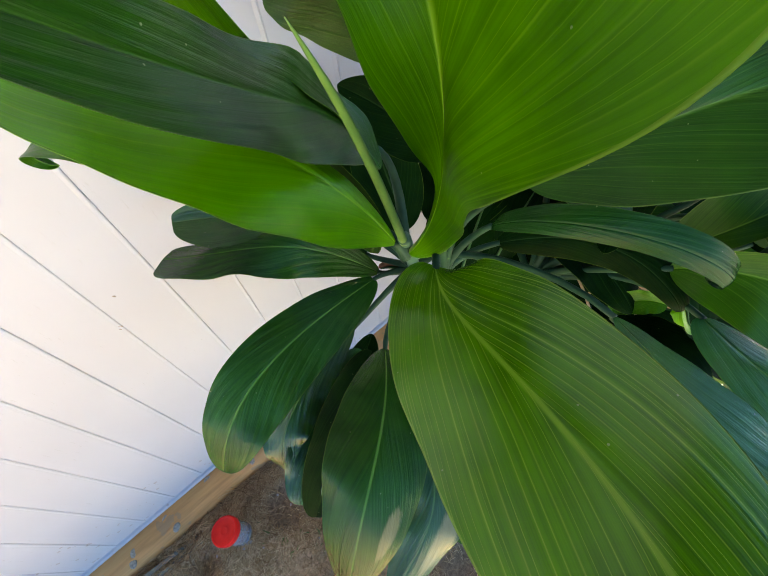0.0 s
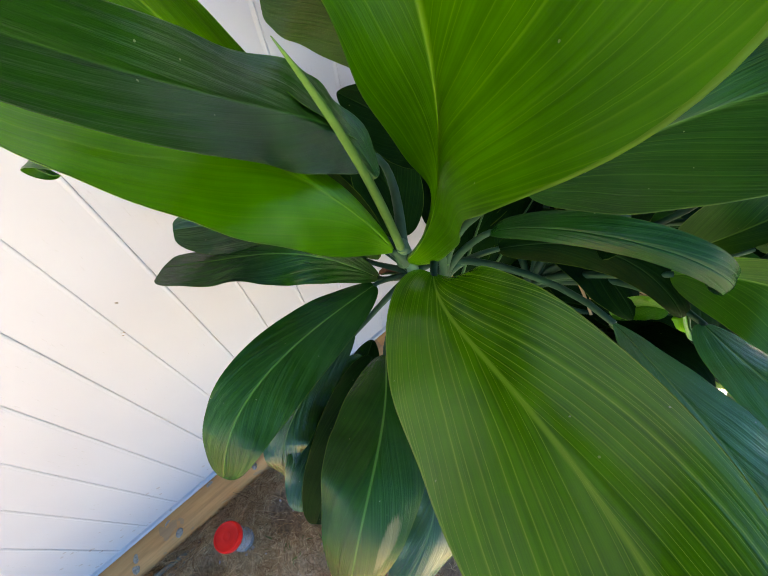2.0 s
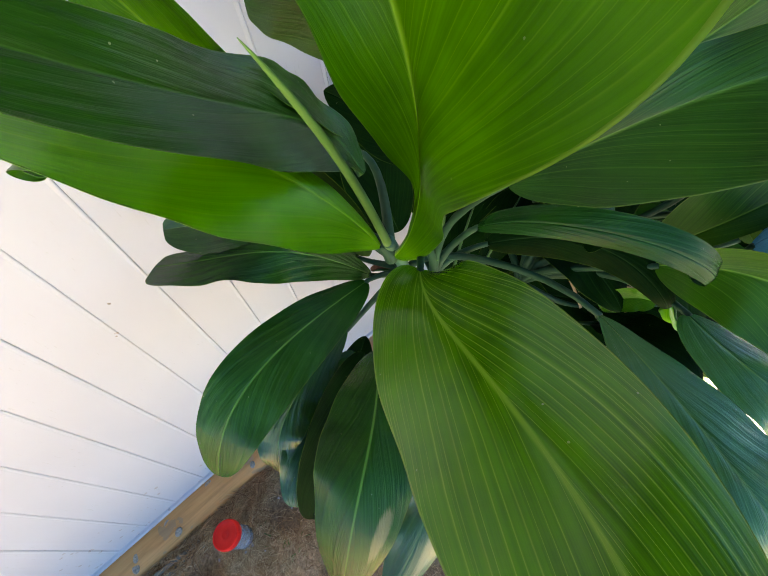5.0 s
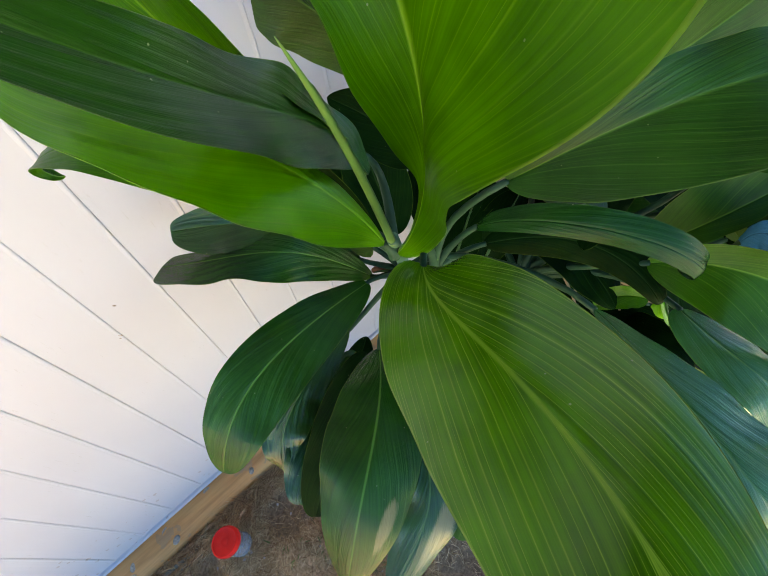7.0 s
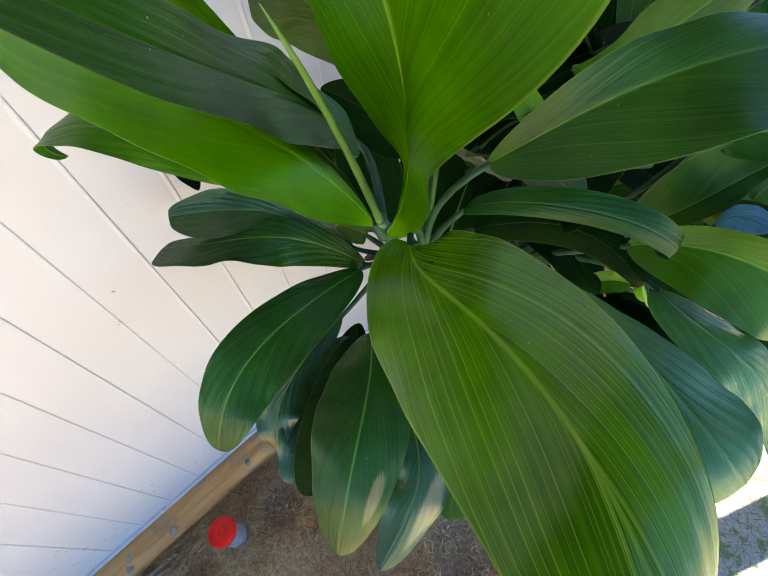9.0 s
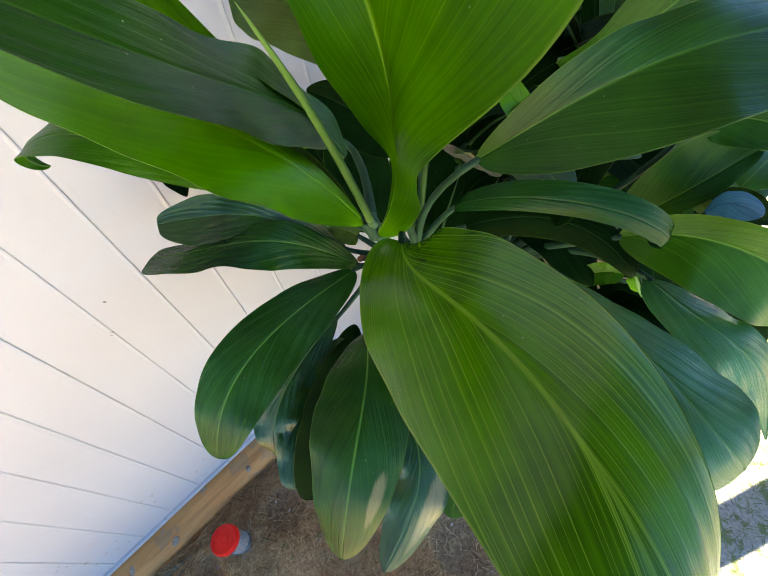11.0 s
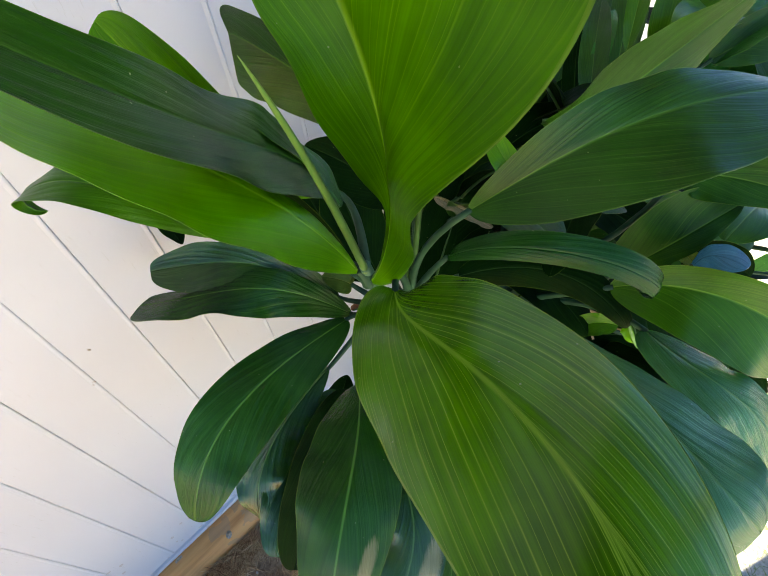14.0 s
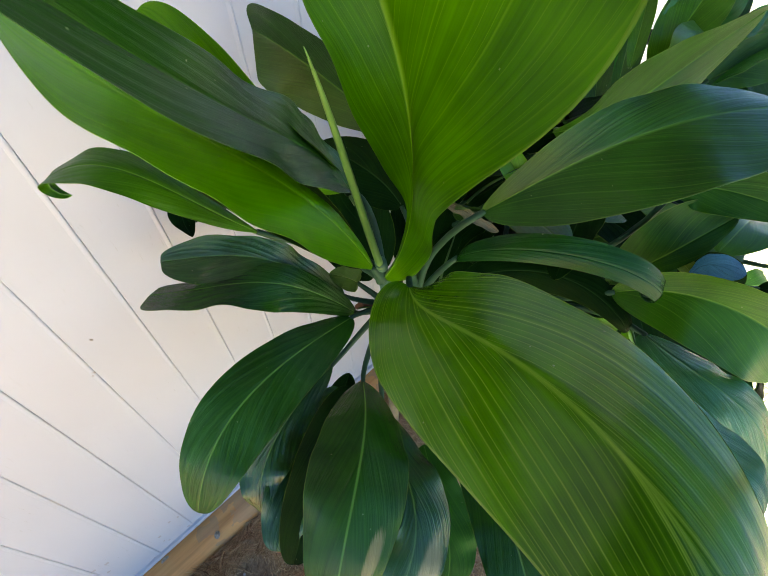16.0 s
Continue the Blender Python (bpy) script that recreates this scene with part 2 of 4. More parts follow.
def paint_mat():
    m, ns, ls, b = mat("white_wall_paint", 0.42, 0.4)
    coord = ns.new("ShaderNodeTexCoord").outputs["Object"]
    big = noise_tex(ns, ls, coord, 2.2, 4.0)
    base = ramp(ns, ls, big, [(0.3, (0.50, 0.50, 0.52)), (0.7, (0.56, 0.56, 0.575))])
    mp = ns.new("ShaderNodeMapping")
    mp.inputs["Scale"].default_value = (30, 260, 30)
    mp.inputs["Rotation"].default_value = (0.5, 0, 0)
    ls.new(coord, mp.inputs["Vector"])
    scuff = noise_tex(ns, ls, mp.outputs[0], 1.0, 4.0, 0.65)
    area = noise_tex(ns, ls, coord, 7.0, 3.0)
    sc = math_node(ns, ls, "MULTIPLY", math_node(ns, ls, "GREATER_THAN", scuff, 0.655), math_node(ns, ls, "GREATER_THAN", area, 0.52))
    base = mix_col(ns, ls, math_node(ns, ls, "MULTIPLY", sc, 0.45), base, (0.42, 0.41, 0.39))
    spl = ns.new("ShaderNodeTexVoronoi")
    spl.inputs["Scale"].default_value = 38.0
    ls.new(coord, spl.inputs["Vector"])
    sepz = ns.new("ShaderNodeSeparateXYZ")
    ls.new(coord, sepz.inputs[0])
    low = math_node(ns, ls, "LESS_THAN", sepz.outputs[2], math_node(ns, ls, "ADD", 0.08, math_node(ns, ls, "MULTIPLY", area, 0.24)))
    sp = math_node(ns, ls, "MULTIPLY", math_node(ns, ls, "LESS_THAN", spl.outputs["Distance"], math_node(ns, ls, "MULTIPLY", scuff, 0.34)), low)
    base = mix_col(ns, ls, math_node(ns, ls, "MULTIPLY", sp, 0.45), base, (0.34, 0.24, 0.15))
    ls.new(base, b.inputs["Base Color"])
    bump_to(ns, ls, b, noise_tex(ns, ls, coord, 60.0, 4.0), 0.08, 0.002)
    return m


PAINT = paint_mat()


def timber_mat():
    m, ns, ls, b = mat("raw_pine_timber", 0.62, 0.35)
    coord = ns.new("ShaderNodeTexCoord").outputs["Object"]
    mp = ns.new("ShaderNodeMapping")
    mp.inputs["Scale"].default_value = (45, 3.0, 45)
    ls.new(coord, mp.inputs["Vector"])
    grain = noise_tex(ns, ls, mp.outputs[0], 1.0, 5.0, 0.6)
    stain = noise_tex(ns, ls, coord, 9.0, 4.0)
    base = ramp(ns, ls, grain, [(0.25, (0.36, 0.150, 0.045)), (0.5, (0.62, 0.285, 0.095)), (0.8, (0.72, 0.41, 0.16))])
    base = mix_col(ns, ls, math_node(ns, ls, "MULTIPLY", math_node(ns, ls, "GREATER_THAN", stain, 0.565), 0.5), base, (0.30, 0.20, 0.12))
    ls.new(base, b.inputs["Base Color"])
    bump_to(ns, ls, b, grain, 0.25, 0.002)
    return m


TIMBER = timber_mat()


def soil_mat():
    m, ns, ls, b = mat("dry_soil", 0.95, 0.15)
    coord = ns.new("ShaderNodeTexCoord").outputs["Object"]
    n1 = noise_tex(ns, ls, coord, 5.0, 5.0, 0.6)
    n2 = noise_tex(ns, ls, coord, 120.0, 5.0, 0.7)
    n3 = noise_tex(ns, ls, coord, 1.3, 3.0)
    base = ramp(ns, ls, n1, [(0.30, (0.24, 0.125, 0.060)), (0.44, (0.62, 0.37, 0.20)), (0.60, (0.84, 0.56, 0.33))])
    base = mix_col(ns, ls, 0.55, base, ramp(ns, ls, n2, [(0.36, (0.15, 0.080, 0.038)), (0.62, (0.85, 0.58, 0.34))]))
    green = math_node(ns, ls, "MULTIPLY", math_node(ns, ls, "GREATER_THAN", n3, 0.55), math_node(ns, ls, "GREATER_THAN", n1, 0.5))
    base = mix_col(ns, ls, math_node(ns, ls, "MULTIPLY", green, 0.2), base, (0.12, 0.14, 0.04))
    # earth coloured darker inside three hollows
    for hx, hy, hr in ((-0.298, -0.204, 0.075), (-0.298, -0.475, 0.055), (0.066, 0.163, 0.12)):
        near = ns.new("ShaderNodeVectorMath")
        near.operation = "DISTANCE"
        near.inputs[1].default_value = (hx, hy, 0)
        ls.new(coord, near.inputs[0])
        hollow_dark = math_node(ns, ls, "SUBTRACT", 1.35, math_node(ns, ls, "MULTIPLY", near.outputs["Value"], 1 / hr))
        hollow_dark = math_node(ns, ls, "MULTIPLY", math_node(ns, ls, "ADD", hollow_dark, math_node(ns, ls, "SUBTRACT", n1, 0.5)), 1.6, True)
        base = mix_col(ns, ls, math_node(ns, ls, "MULTIPLY", hollow_dark, 0.6), base, ramp(ns, ls, n2, [(0.35, (0.045, 0.030, 0.020)), (0.7, (0.17, 0.12, 0.085))]))
    # a paler strip beside the bed, dry yard further out
    sep = ns.new("ShaderNodeSeparateXYZ")
    ls.new(coord, sep.inputs[0])
    wide = noise_tex(ns, ls, coord, 3.0, 4.0)
    away = math_node(ns, ls, "ADD", math_node(ns, ls, "MULTIPLY", sep.outputs[0], 0.7), math_node(ns, ls, "MULTIPLY", sep.outputs[1], 0.7))
    away = math_node(ns, ls, "ADD", away, math_node(ns, ls, "MULTIPLY", wide, 0.35))
    pale = math_node(ns, ls, "MULTIPLY", math_node(ns, ls, "SUBTRACT", away, 0.50), 6.0, True)
    base = mix_col(ns, ls, pale, base, ramp(ns, ls, n2, [(0.3, (0.29, 0.28, 0.245)), (0.65, (0.60, 0.585, 0.54))]))
    tuft = math_node(ns, ls, "MULTIPLY", math_node(ns, ls, "GREATER_THAN", noise_tex(ns, ls, coord, 11.0, 5.0, 0.7), 0.54), pale)
    base = mix_col(ns, ls, math_node(ns, ls, "MULTIPLY", tuft, 0.7), base, (0.16, 0.24, 0.05))
    far = ns.new("ShaderNodeVectorMath")
    far.operation = "LENGTH"
    ls.new(coord, far.inputs[0])
    yard = math_node(ns, ls, "MULTIPLY", math_node(ns, ls, "SUBTRACT", math_node(ns, ls, "ADD", far.outputs["Value"], wide), 2.6), 1.2, True)
    base = mix_col(ns, ls, yard, base, ramp(ns, ls, n2, [(0.3, (0.26, 0.245, 0.20)), (0.7, (0.46, 0.44, 0.385))]))
    ls.new(base, b.inputs["Base Color"])
    bump_to(ns, ls, b, math_node(ns, ls, "ADD", n2, n1), 0.8, 0.01)
    return m


SOIL = soil_mat()


def plain_mat(name, col, rough=0.5, var=0.12, scale=25.0, spec=0.5):
    m, ns, ls, b = mat(name, rough, spec)
    coord = ns.new("ShaderNodeTexCoord").outputs["Object"]
    n = noise_tex(ns, ls, coord, scale, 4.0)
    lo = tuple(c * (1 - var) for c in col)
    hi = tuple(min(1, c * (1 + var)) for c in col)
    ls.new(ramp(ns, ls, n, [(0.3, lo), (0.7, hi)]), b.inputs["Base Color"])
    bump_to(ns, ls, b, n, 0.1, 0.001)
    return m


RED = plain_mat("red_plastic", (0.78, 0.018, 0.014), 0.5, 0.1, 25.0, 0.2)
RUST = plain_mat("rusty_nail", (0.33, 0.27, 0.21), 0.7, 0.4, 200.0)
GRASS = plain_mat("thin_grass", (0.14, 0.20, 0.04), 0.7, 0.5, 12.0)
ROOF = plain_mat("added_roof_dark", (0.030, 0.026, 0.022), 0.7, 0.2)
STONE = plain_mat("pale_pebble", (0.55, 0.48, 0.45), 0.85, 0.3, 60.0)
PIPE = plain_mat("weathered_batten", (0.17, 0.155, 0.12), 0.8, 0.3, 40.0)
CLEAR = bpy.data.materials.new("clear_plastic")
CLEAR.use_nodes = True
cb = CLEAR.node_tree.nodes["Principled BSDF"]
cb.inputs["Base Color"].default_value = (0.86, 0.88, 0.92, 1)
cb.inputs["Roughness"].default_value = 0.18
cb.inputs["Transmission Weight"].default_value = 0.85
cb.inputs["IOR"].default_value = 1.25


# ---- mesh helpers ----
def part(name, bm, material, parent=None, label="", smooth=True):
    me = bpy.data.meshes.new(name)
    bm.to_mesh(me)
    bm.free()
    me.materials.append(material)
    if smooth:
        for p in me.polygons:
            p.use_smooth = True
    ob = new(name, me)
    ob.parent = parent
    if label:
        ob["label"] = label
    return ob


def from_lists(name, verts, faces, material, parent=None, label="", smooth=True):
    me = bpy.data.meshes.new(name)
    me.from_pydata([tuple(v) for v in verts], [], faces)
    me.materials.append(material)
    if smooth:
        me.polygons.foreach_set("use_smooth", [True] * len(me.polygons))
    ob = new(name, me)
    ob.parent = parent
    if label:
        ob["label"] = label
    return ob


def box_bm(x0, x1, y0, y1, z0, z1, bevel=0.0, segs=1):
    bm = bmesh.new()
    bmesh.ops.create_cube(bm, size=1, matrix=Matrix.LocRotScale(((x0 + x1) / 2, (y0 + y1) / 2, (z0 + z1) / 2), None, (x1 - x0, y1 - y0, z1 - z0)))
    if bevel:
        bmesh.ops.bevel(bm, geom=bm.edges[:], offset=bevel, segments=segs, affect="EDGES", profile=0.6)
    return bm


def tube(name, pts, radii, material, parent=None, sides=10, label="", flat=1.0):
    """A tapered round stalk along points; flat squeezes it."""
    pts = [Vector(p) for p in pts]
    verts, faces = [], []
    ref = Vector((0.3, 0.2, 0.93))
    for i, p in enumerate(pts):
        t = (pts[min(i + 1, len(pts) - 1)] - pts[max(i - 1, 0)]).normalized()
        a = t.cross(ref).normalized()
        b = t.cross(a)
        for k in range(sides):
            w = 2 * math.pi * k / sides
            verts.append(p + radii[i] * (math.cos(w) * a + flat * math.sin(w) * b))
    for i in range(len(pts) - 1):
        for k in range(sides):
            k2 = (k + 1) % sides
            faces.append((i * sides + k, i * sides + k2, (i + 1) * sides + k2, (i + 1) * sides + k))
    faces.append(tuple(range(sides))[::-1])
    faces.append(tuple((len(pts) - 1) * sides + k for k in range(sides)))
    return from_lists(name, verts, faces, material, parent, label)


def curve3(p, n):
    """n points on a cubic curve with control points p."""
    p = [Vector(q) for q in p]
    out = []
    for i in range(n):
        s = i / (n - 1)
        out.append((1 - s) ** 3 * p[0] + 3 * (1 - s) ** 2 * s * p[1] + 3 * (1 - s) * s * s * p[2] + s ** 3 * p[3])
    return out


def unit(v):
    return v / np.linalg.norm(v, axis=-1, keepdims=True)


def leaf(plant, kind, rib, side, half, power, lift_a, lift_b, root, ripple=0.0015, label="", seed=1, face=1, rib_kind="deep", tip_curl=0.0, curl_from=0.8, stalk=0.0042, crease=None, widths=None, lifts=None, roll=None):
    """A blade along the cubic rib, with half widths, a rise or droop of each half at base, middle and tip, and a stalk from root."""
    P = np.array(rib, float)
    crease = PLEAT.get(kind, 0.0014) if crease is None else crease
    n, fine = 84, np.array([0, 0.012, 0.03, 0.055, 0.09, 0.14, 0.20, 0.27, 0.34, 0.42, 0.50, 0.58, 0.66, 0.74, 0.82, 0.89, 0.945, 0.985, 1])
    us = np.concatenate([-fine[:0:-1], fine])
    s = np.linspace(0, 1, n)
    s = 0.6 * (0.5 - 0.5 * np.cos(np.pi * s)) + 0.4 * s
    q = s[:, None]
    C = (1 - q) ** 3 * P[0] + 3 * (1 - q) ** 2 * q * P[1] + 3 * (1 - q) * q * q * P[2] + q ** 3 * P[3]
    T = unit(3 * (1 - q) ** 2 * (P[1] - P[0]) + 6 * (1 - q) * q * (P[2] - P[1]) + 3 * q * q * (P[3] - P[2]) + 1e-9)
    S = (1 - q) * np.array(side[0]) + q * np.array(side[1])
    S = unit(S - (S * T).sum(1, keepdims=True) * T)
    N = np.cross(T, S)
    if tip_curl:
        turn = tip_curl * np.clip((s - curl_from) / (1 - curl_from), 0, 1) ** 1.3
        step = np.linalg.norm(np.diff(C, axis=0), axis=1)
        T, N = T * np.cos(turn)[:, None] + N * np.sin(turn)[:, None], N * np.cos(turn)[:, None] - T * np.sin(turn)[:, None]
        C = np.concatenate([C[:1], C[:1] + np.cumsum(0.5 * (T[1:] + T[:-1]) * step[:, None], axis=0)])
    k = power[0] / (power[0] + power[1])
    prof = np.maximum(s, 1e-6) ** power[0] * np.maximum(1 - s, 1e-6) ** power[1] / (k ** power[0] * (1 - k) ** power[1])
    prof = np.maximum(prof, 0.006)
    bend = lambda t: t[0] * (1 - s) * (1 - 2 * s) + t[1] * 4 * s * (1 - s) + t[2] * s * (2 * s - 1)
    A, B = bend(lift_a), bend(lift_b)
    soften = lambda pairs: np.convolve(np.pad(np.interp(s, *zip(*pairs)), 4, mode="edge"), np.ones(9) / 9, mode="valid")
    WA, WB = (soften(widths[0]), soften(widths[1])) if widths else (half[0] * prof, half[1] * prof)
    if lifts:
        A, B = soften(lifts[0]), soften(lifts[1])
    rng = np.random.RandomState(seed)
    ph = rng.rand(12) * 6.28
    size = float(np.linalg.norm(P[3] - P[0]))
    top = np.empty((n, len(us), 3))
    for j, u in enumerate(us):
        a, w, sg = (A, WA, 1) if u >= 0 else (B, WB, -1)
        h = abs(u) * w
        an = a * (0.55 + 0.45 * abs(u))
        if roll and u > 0:
            an = an + soften(roll) * (1 - abs(u)) ** 1.5
        wave = ripple * abs(u) ** 1.5 * (np.sin(s * 17 + ph[0] + (0 if u > 0 else 2.1)) + 0.6 * np.sin(s * 31 + ph[1] + (0 if u > 0 else 1.3)))
        wave = wave + 0.0006 * np.sin(s * 7 + abs(u) * 5 + ph[2]) * abs(u)
        # shallow pleats that follow the veins out to the edge
        c = s - 0.62 * abs(u) ** 0.82
        o = 0 if u > 0 else 3
        pleat = np.sin(6.2832 * 6.3 * c + ph[3 + o]) + 0.55 * np.sin(6.2832 * 11.7 * c + ph[4 + o]) + 0.28 * np.sin(6.2832 * 21.0 * c + ph[5 + o])
        wave = wave + crease * size * abs(u) ** 0.6 * (1 - 0.7 * abs(u) ** 5) * pleat
        groove = -0.0007 * math.exp(-(u / 0.06) ** 2) * face
        top[:, j] = C + (sg * h * np.cos(an))[:, None] * S + (h * np.sin(an) + wave * np.sin(np.pi * s) ** 0.5 + groove)[:, None] * N
    m = len(us)
    thick = (0.00045 + 0.0004 * np.exp(-(us / 0.15) ** 2))[None, :, None] * N[:, None, :] * face
    verts = np.concatenate([top.reshape(-1, 3), (top - thick).reshape(-1, 3)])
    faces = []
    off = n * m
    for i in range(n - 1):
        for j in range(m - 1):
            a, b, c, d = i * m + j, i * m + j + 1, (i + 1) * m + j + 1, (i + 1) * m + j
            faces.append((a, b, c, d) if face > 0 else (d, c, b, a))
            faces.append((off + d, off + c, off + b, off + a) if face > 0 else (off + a, off + b, off + c, off + d))
    for i in range(n - 1):
        for j in (0, m - 1):
            a, d = i * m + j, (i + 1) * m + j
            faces.append((a, d, off + d, off + a))
    for j in range(m - 1):
        for i in (0, n - 1):
            a, b = i * m + j, i * m + j + 1
            faces.append((a, b, off + b, off + a))
    blade = from_lists("leaf", verts, faces, LEAF[kind], plant, label)
    layer = blade.data.uv_layers.new(name="UVMap")
    idx = np.empty(len(blade.data.loops), dtype=np.int32)
    blade.data.loops.foreach_get("vertex_index", idx)
    idx = idx % off
    flat = np.stack([s[idx // m], 0.5 + 0.5 * us[idx % m]], 1).astype(np.float32)
    layer.data.foreach_set("uv", flat.ravel())
    # raised rib under and along the blade
    rr = 0.0023 * (1 - s) ** 0.6 + 0.0004
    lowered = C - N * (rr * 1.02 + 0.0008)[:, None] * face
    tube("midrib", lowered[:-4:3], [float(v) for v in rr[:-4:3]], RIB[rib_kind], blade, 8)
    if root is not None:
        root = Vector(root)
        p0, t0 = Vector(P[0]), Vector(T[0])
        d = (p0 - root).length
        pts = curve3([root, root + Vector((0, 0, 0.35 * d)), p0 - t0 * 0.4 * d, p0 + t0 * 0.004], 10)
        tube("petiole", pts, [stalk * (1.5 - 0.7 * i / 9) for i in range(10)], PETIOLE_DARK, blade, 10)
    return blade


def empty(name, at):
    ob = new(name)
    ob.location = at
    return ob

# ---- the white boarded wall ----
WALL_X, BOARD = -0.495, 0.0948
WALL_TURN = Matrix.Translation((-0.5294, 0, 0)) @ Matrix.Rotation(math.atan(0.1), 4, "Z") @ Matrix.Translation((-WALL_X, 0, 0))
# the bed climbs gently along the wall, and the beam with it
SLOPE, LEVEL_Y = 0.17, -0.36
BEAM_TILT = Matrix.Translation((0, LEVEL_Y, 0)) @ Matrix.Rotation(math.atan(SLOPE), 4, "X") @ Matrix.Translation((0, -LEVEL_Y, 0))


def climb(x, y):
    return SLOPE * (min(max(y, -0.95), 1.6) - LEVEL_Y) * min(max((0.2 - x) / 0.4, 0.0), 1.0)


wall = tagged(part("wall_west", box_bm(WALL_X - 0.06, WALL_X - 0.018, -4.0, 2.2, -0.1, 2.29), PAINT, None, "", False),
              "white painted garden wall of upright boards", "wall", "", "structure")
capping = tagged(part("trim_top", box_bm(WALL_X - 0.075, WALL_X + 0.012, -4.0, 2.2, 2.292, 2.328, 0.004), PAINT, None, "", False),
                 "white painted board under the added roof", "trim", "", "structure")
# unseen roof and posts, added to shade the plant and darken reflections
ROOF_Z = 2.35
roof_plan = [(-2.6, -11.0), (0.62, -11.0), (0.62, 1.21), (-2.68, 2.64)]
carport = tagged(from_lists("roof", [(x, y, z) for z in (ROOF_Z, ROOF_Z + 0.1) for x, y in roof_plan],
                            [(3, 2, 1, 0), (4, 5, 6, 7)] + [(k, (k + 1) % 4, 4 + (k + 1) % 4, 4 + k) for k in range(4)], ROOF, None, "", False),
                 "dark unseen roof added to shade the plant", "roof", "", "structure")
for px, py in ((0.55, 1.13), (0.55, -10.8), (-2.4, 2.25), (-2.4, -10.8)):
    tagged(part("post", box_bm(px - 0.05, px + 0.05, py - 0.05, py + 0.05, -0.05, ROOF_Z - 0.002, 0.008), TIMBER, None, "", False), "square timber post under the added roof", "post", "carport posts", "structure")


def plank(y0, y1, x):
    """An upright board with a small round bead along one edge."""
    prof = [(y0, -0.0165), (y0, -0.0004), (y0 + 0.0006, 0.0), (y1 - 0.0075, 0.0), (y1 - 0.0056, 0.0007), (y1 - 0.0040, 0.0014),
            (y1 - 0.0026, 0.0016), (y1 - 0.0013, 0.0011), (y1 - 0.0003, -0.0001), (y1, -0.0165)]
    n = len(prof)
    verts = [(x + d, y, z) for z in (-0.1, 2.288) for y, d in prof]
    faces = [(k, k + 1, n + k + 1, n + k) for k in range(n - 1)] + [tuple(range(n))[::-1], tuple(range(n, 2 * n))]
    return from_lists("plank", verts, faces, PAINT, wall, "", False)


rb = random.Random(4)
for i in range(-36, 28):
    y1 = 0.0046 - BOARD * (i - 1) - 0.0001
    y0 = y1 - BOARD + 0.0002
    if y1 > 2.2 or y0 < -2.4:
        continue
    plank(y0, y1, WALL_X + rb.uniform(-0.0006, 0.0006))
drip = tagged(part("trim", box_bm(WALL_X - 0.006, WALL_X + 0.0085, -1.2, 1.6, 0.0612, 0.076, 0.0012), PAINT, None, "", False),
              "thin white painted strip along the wall foot", "trim", "", "structure")

# two small dents with chipped paint
for dy, dz, dr in ((-0.1587, 0.813, 0.0022), (-0.1875, 0.752, 0.0028), (-0.191, 0.746, 0.0016)):
    bm = bmesh.new()
    bmesh.ops.create_icosphere(bm, subdivisions=2, radius=dr)
    bmesh.ops.transform(bm, matrix=Matrix.LocRotScale((WALL_X + 0.0004, dy, dz), Euler((0.6, 0, 0)), (0.25, 0.8, 1.4)), verts=bm.verts)
    part("paint_chip", bm, RUST, wall, "small dark chip in white paint")

# ---- timber sill beam with nail heads ----
def sill_beam():
    prof = [(-0.615, 0.0), (-0.615, 0.06), (-0.466, 0.0605), (-0.443, 0.057), (-0.426, 0.046), (-0.416, 0.028), (-0.413, -0.02), (-0.615, -0.02)]
    ys = np.linspace(-1.2, 1.6, 90)
    verts, faces = [], []
    for y in ys:
        for x, z in prof:
            w = 0.0025 * noise.noise(Vector((x * 9, y * 5, z * 9))) + 0.001 * noise.noise(Vector((x * 60, y * 30, z * 60)))
            verts.append((x + w, y, z + w * 0.6))
    m = len(prof)
    for i in range(len(ys) - 1):
        for k in range(m):
            k2 = (k + 1) % m
            faces.append((i * m + k, (i + 1) * m + k, (i + 1) * m + k2, i * m + k2))
    faces.append(tuple(range(m)))
    faces.append(tuple((len(ys) - 1) * m + k for k in range(m))[::-1])
    return from_lists("timber_beam", verts, faces, TIMBER)


beam = tagged(sill_beam(), "tan raw timber beam lying along the wall foot", "beam")
for i, (y, x) in enumerate(((-0.367, -0.4755), (-0.514, -0.468), (-0.498, -0.428), (-0.6255, -0.452), (-0.235, -0.432), (-0.64, -0.43), (-0.72, -0.45), (0.02, -0.45), (0.2, -0.44))):
    bm = bmesh.new()
    bmesh.ops.create_cone(bm, cap_ends=True, segments=14, radius1=(0.010, 0.009, 0.0095, 0.010, 0.006)[i % 5], radius2=0.0075, depth=0.0014)
    bmesh.ops.transform(bm, matrix=Matrix.LocRotScale((x, y, 0.0595 if x < -0.435 else 0.0555), Euler((0, 0.25, 0.3 * i)), (1.0, 1.35, 1)), verts=bm.verts)
    part("nail_head", bm, RUST, beam, "rusty grey nail head")
for ob in (wall, capping):
    ob.matrix_world = WALL_TURN
for ob in (drip, beam):
    ob.matrix_world = WALL_TURN @ BEAM_TILT

# ---- ground ----
HOLLOWS = ((-0.298, -0.475, 0.055, 0.045), (0.066, 0.163, 0.12, 0.035), (-0.298, -0.204, 0.075, 0.04), (-0.02, 0.02, 0.05, 0.02), (-0.385, -0.40, 0.03, 0.01))


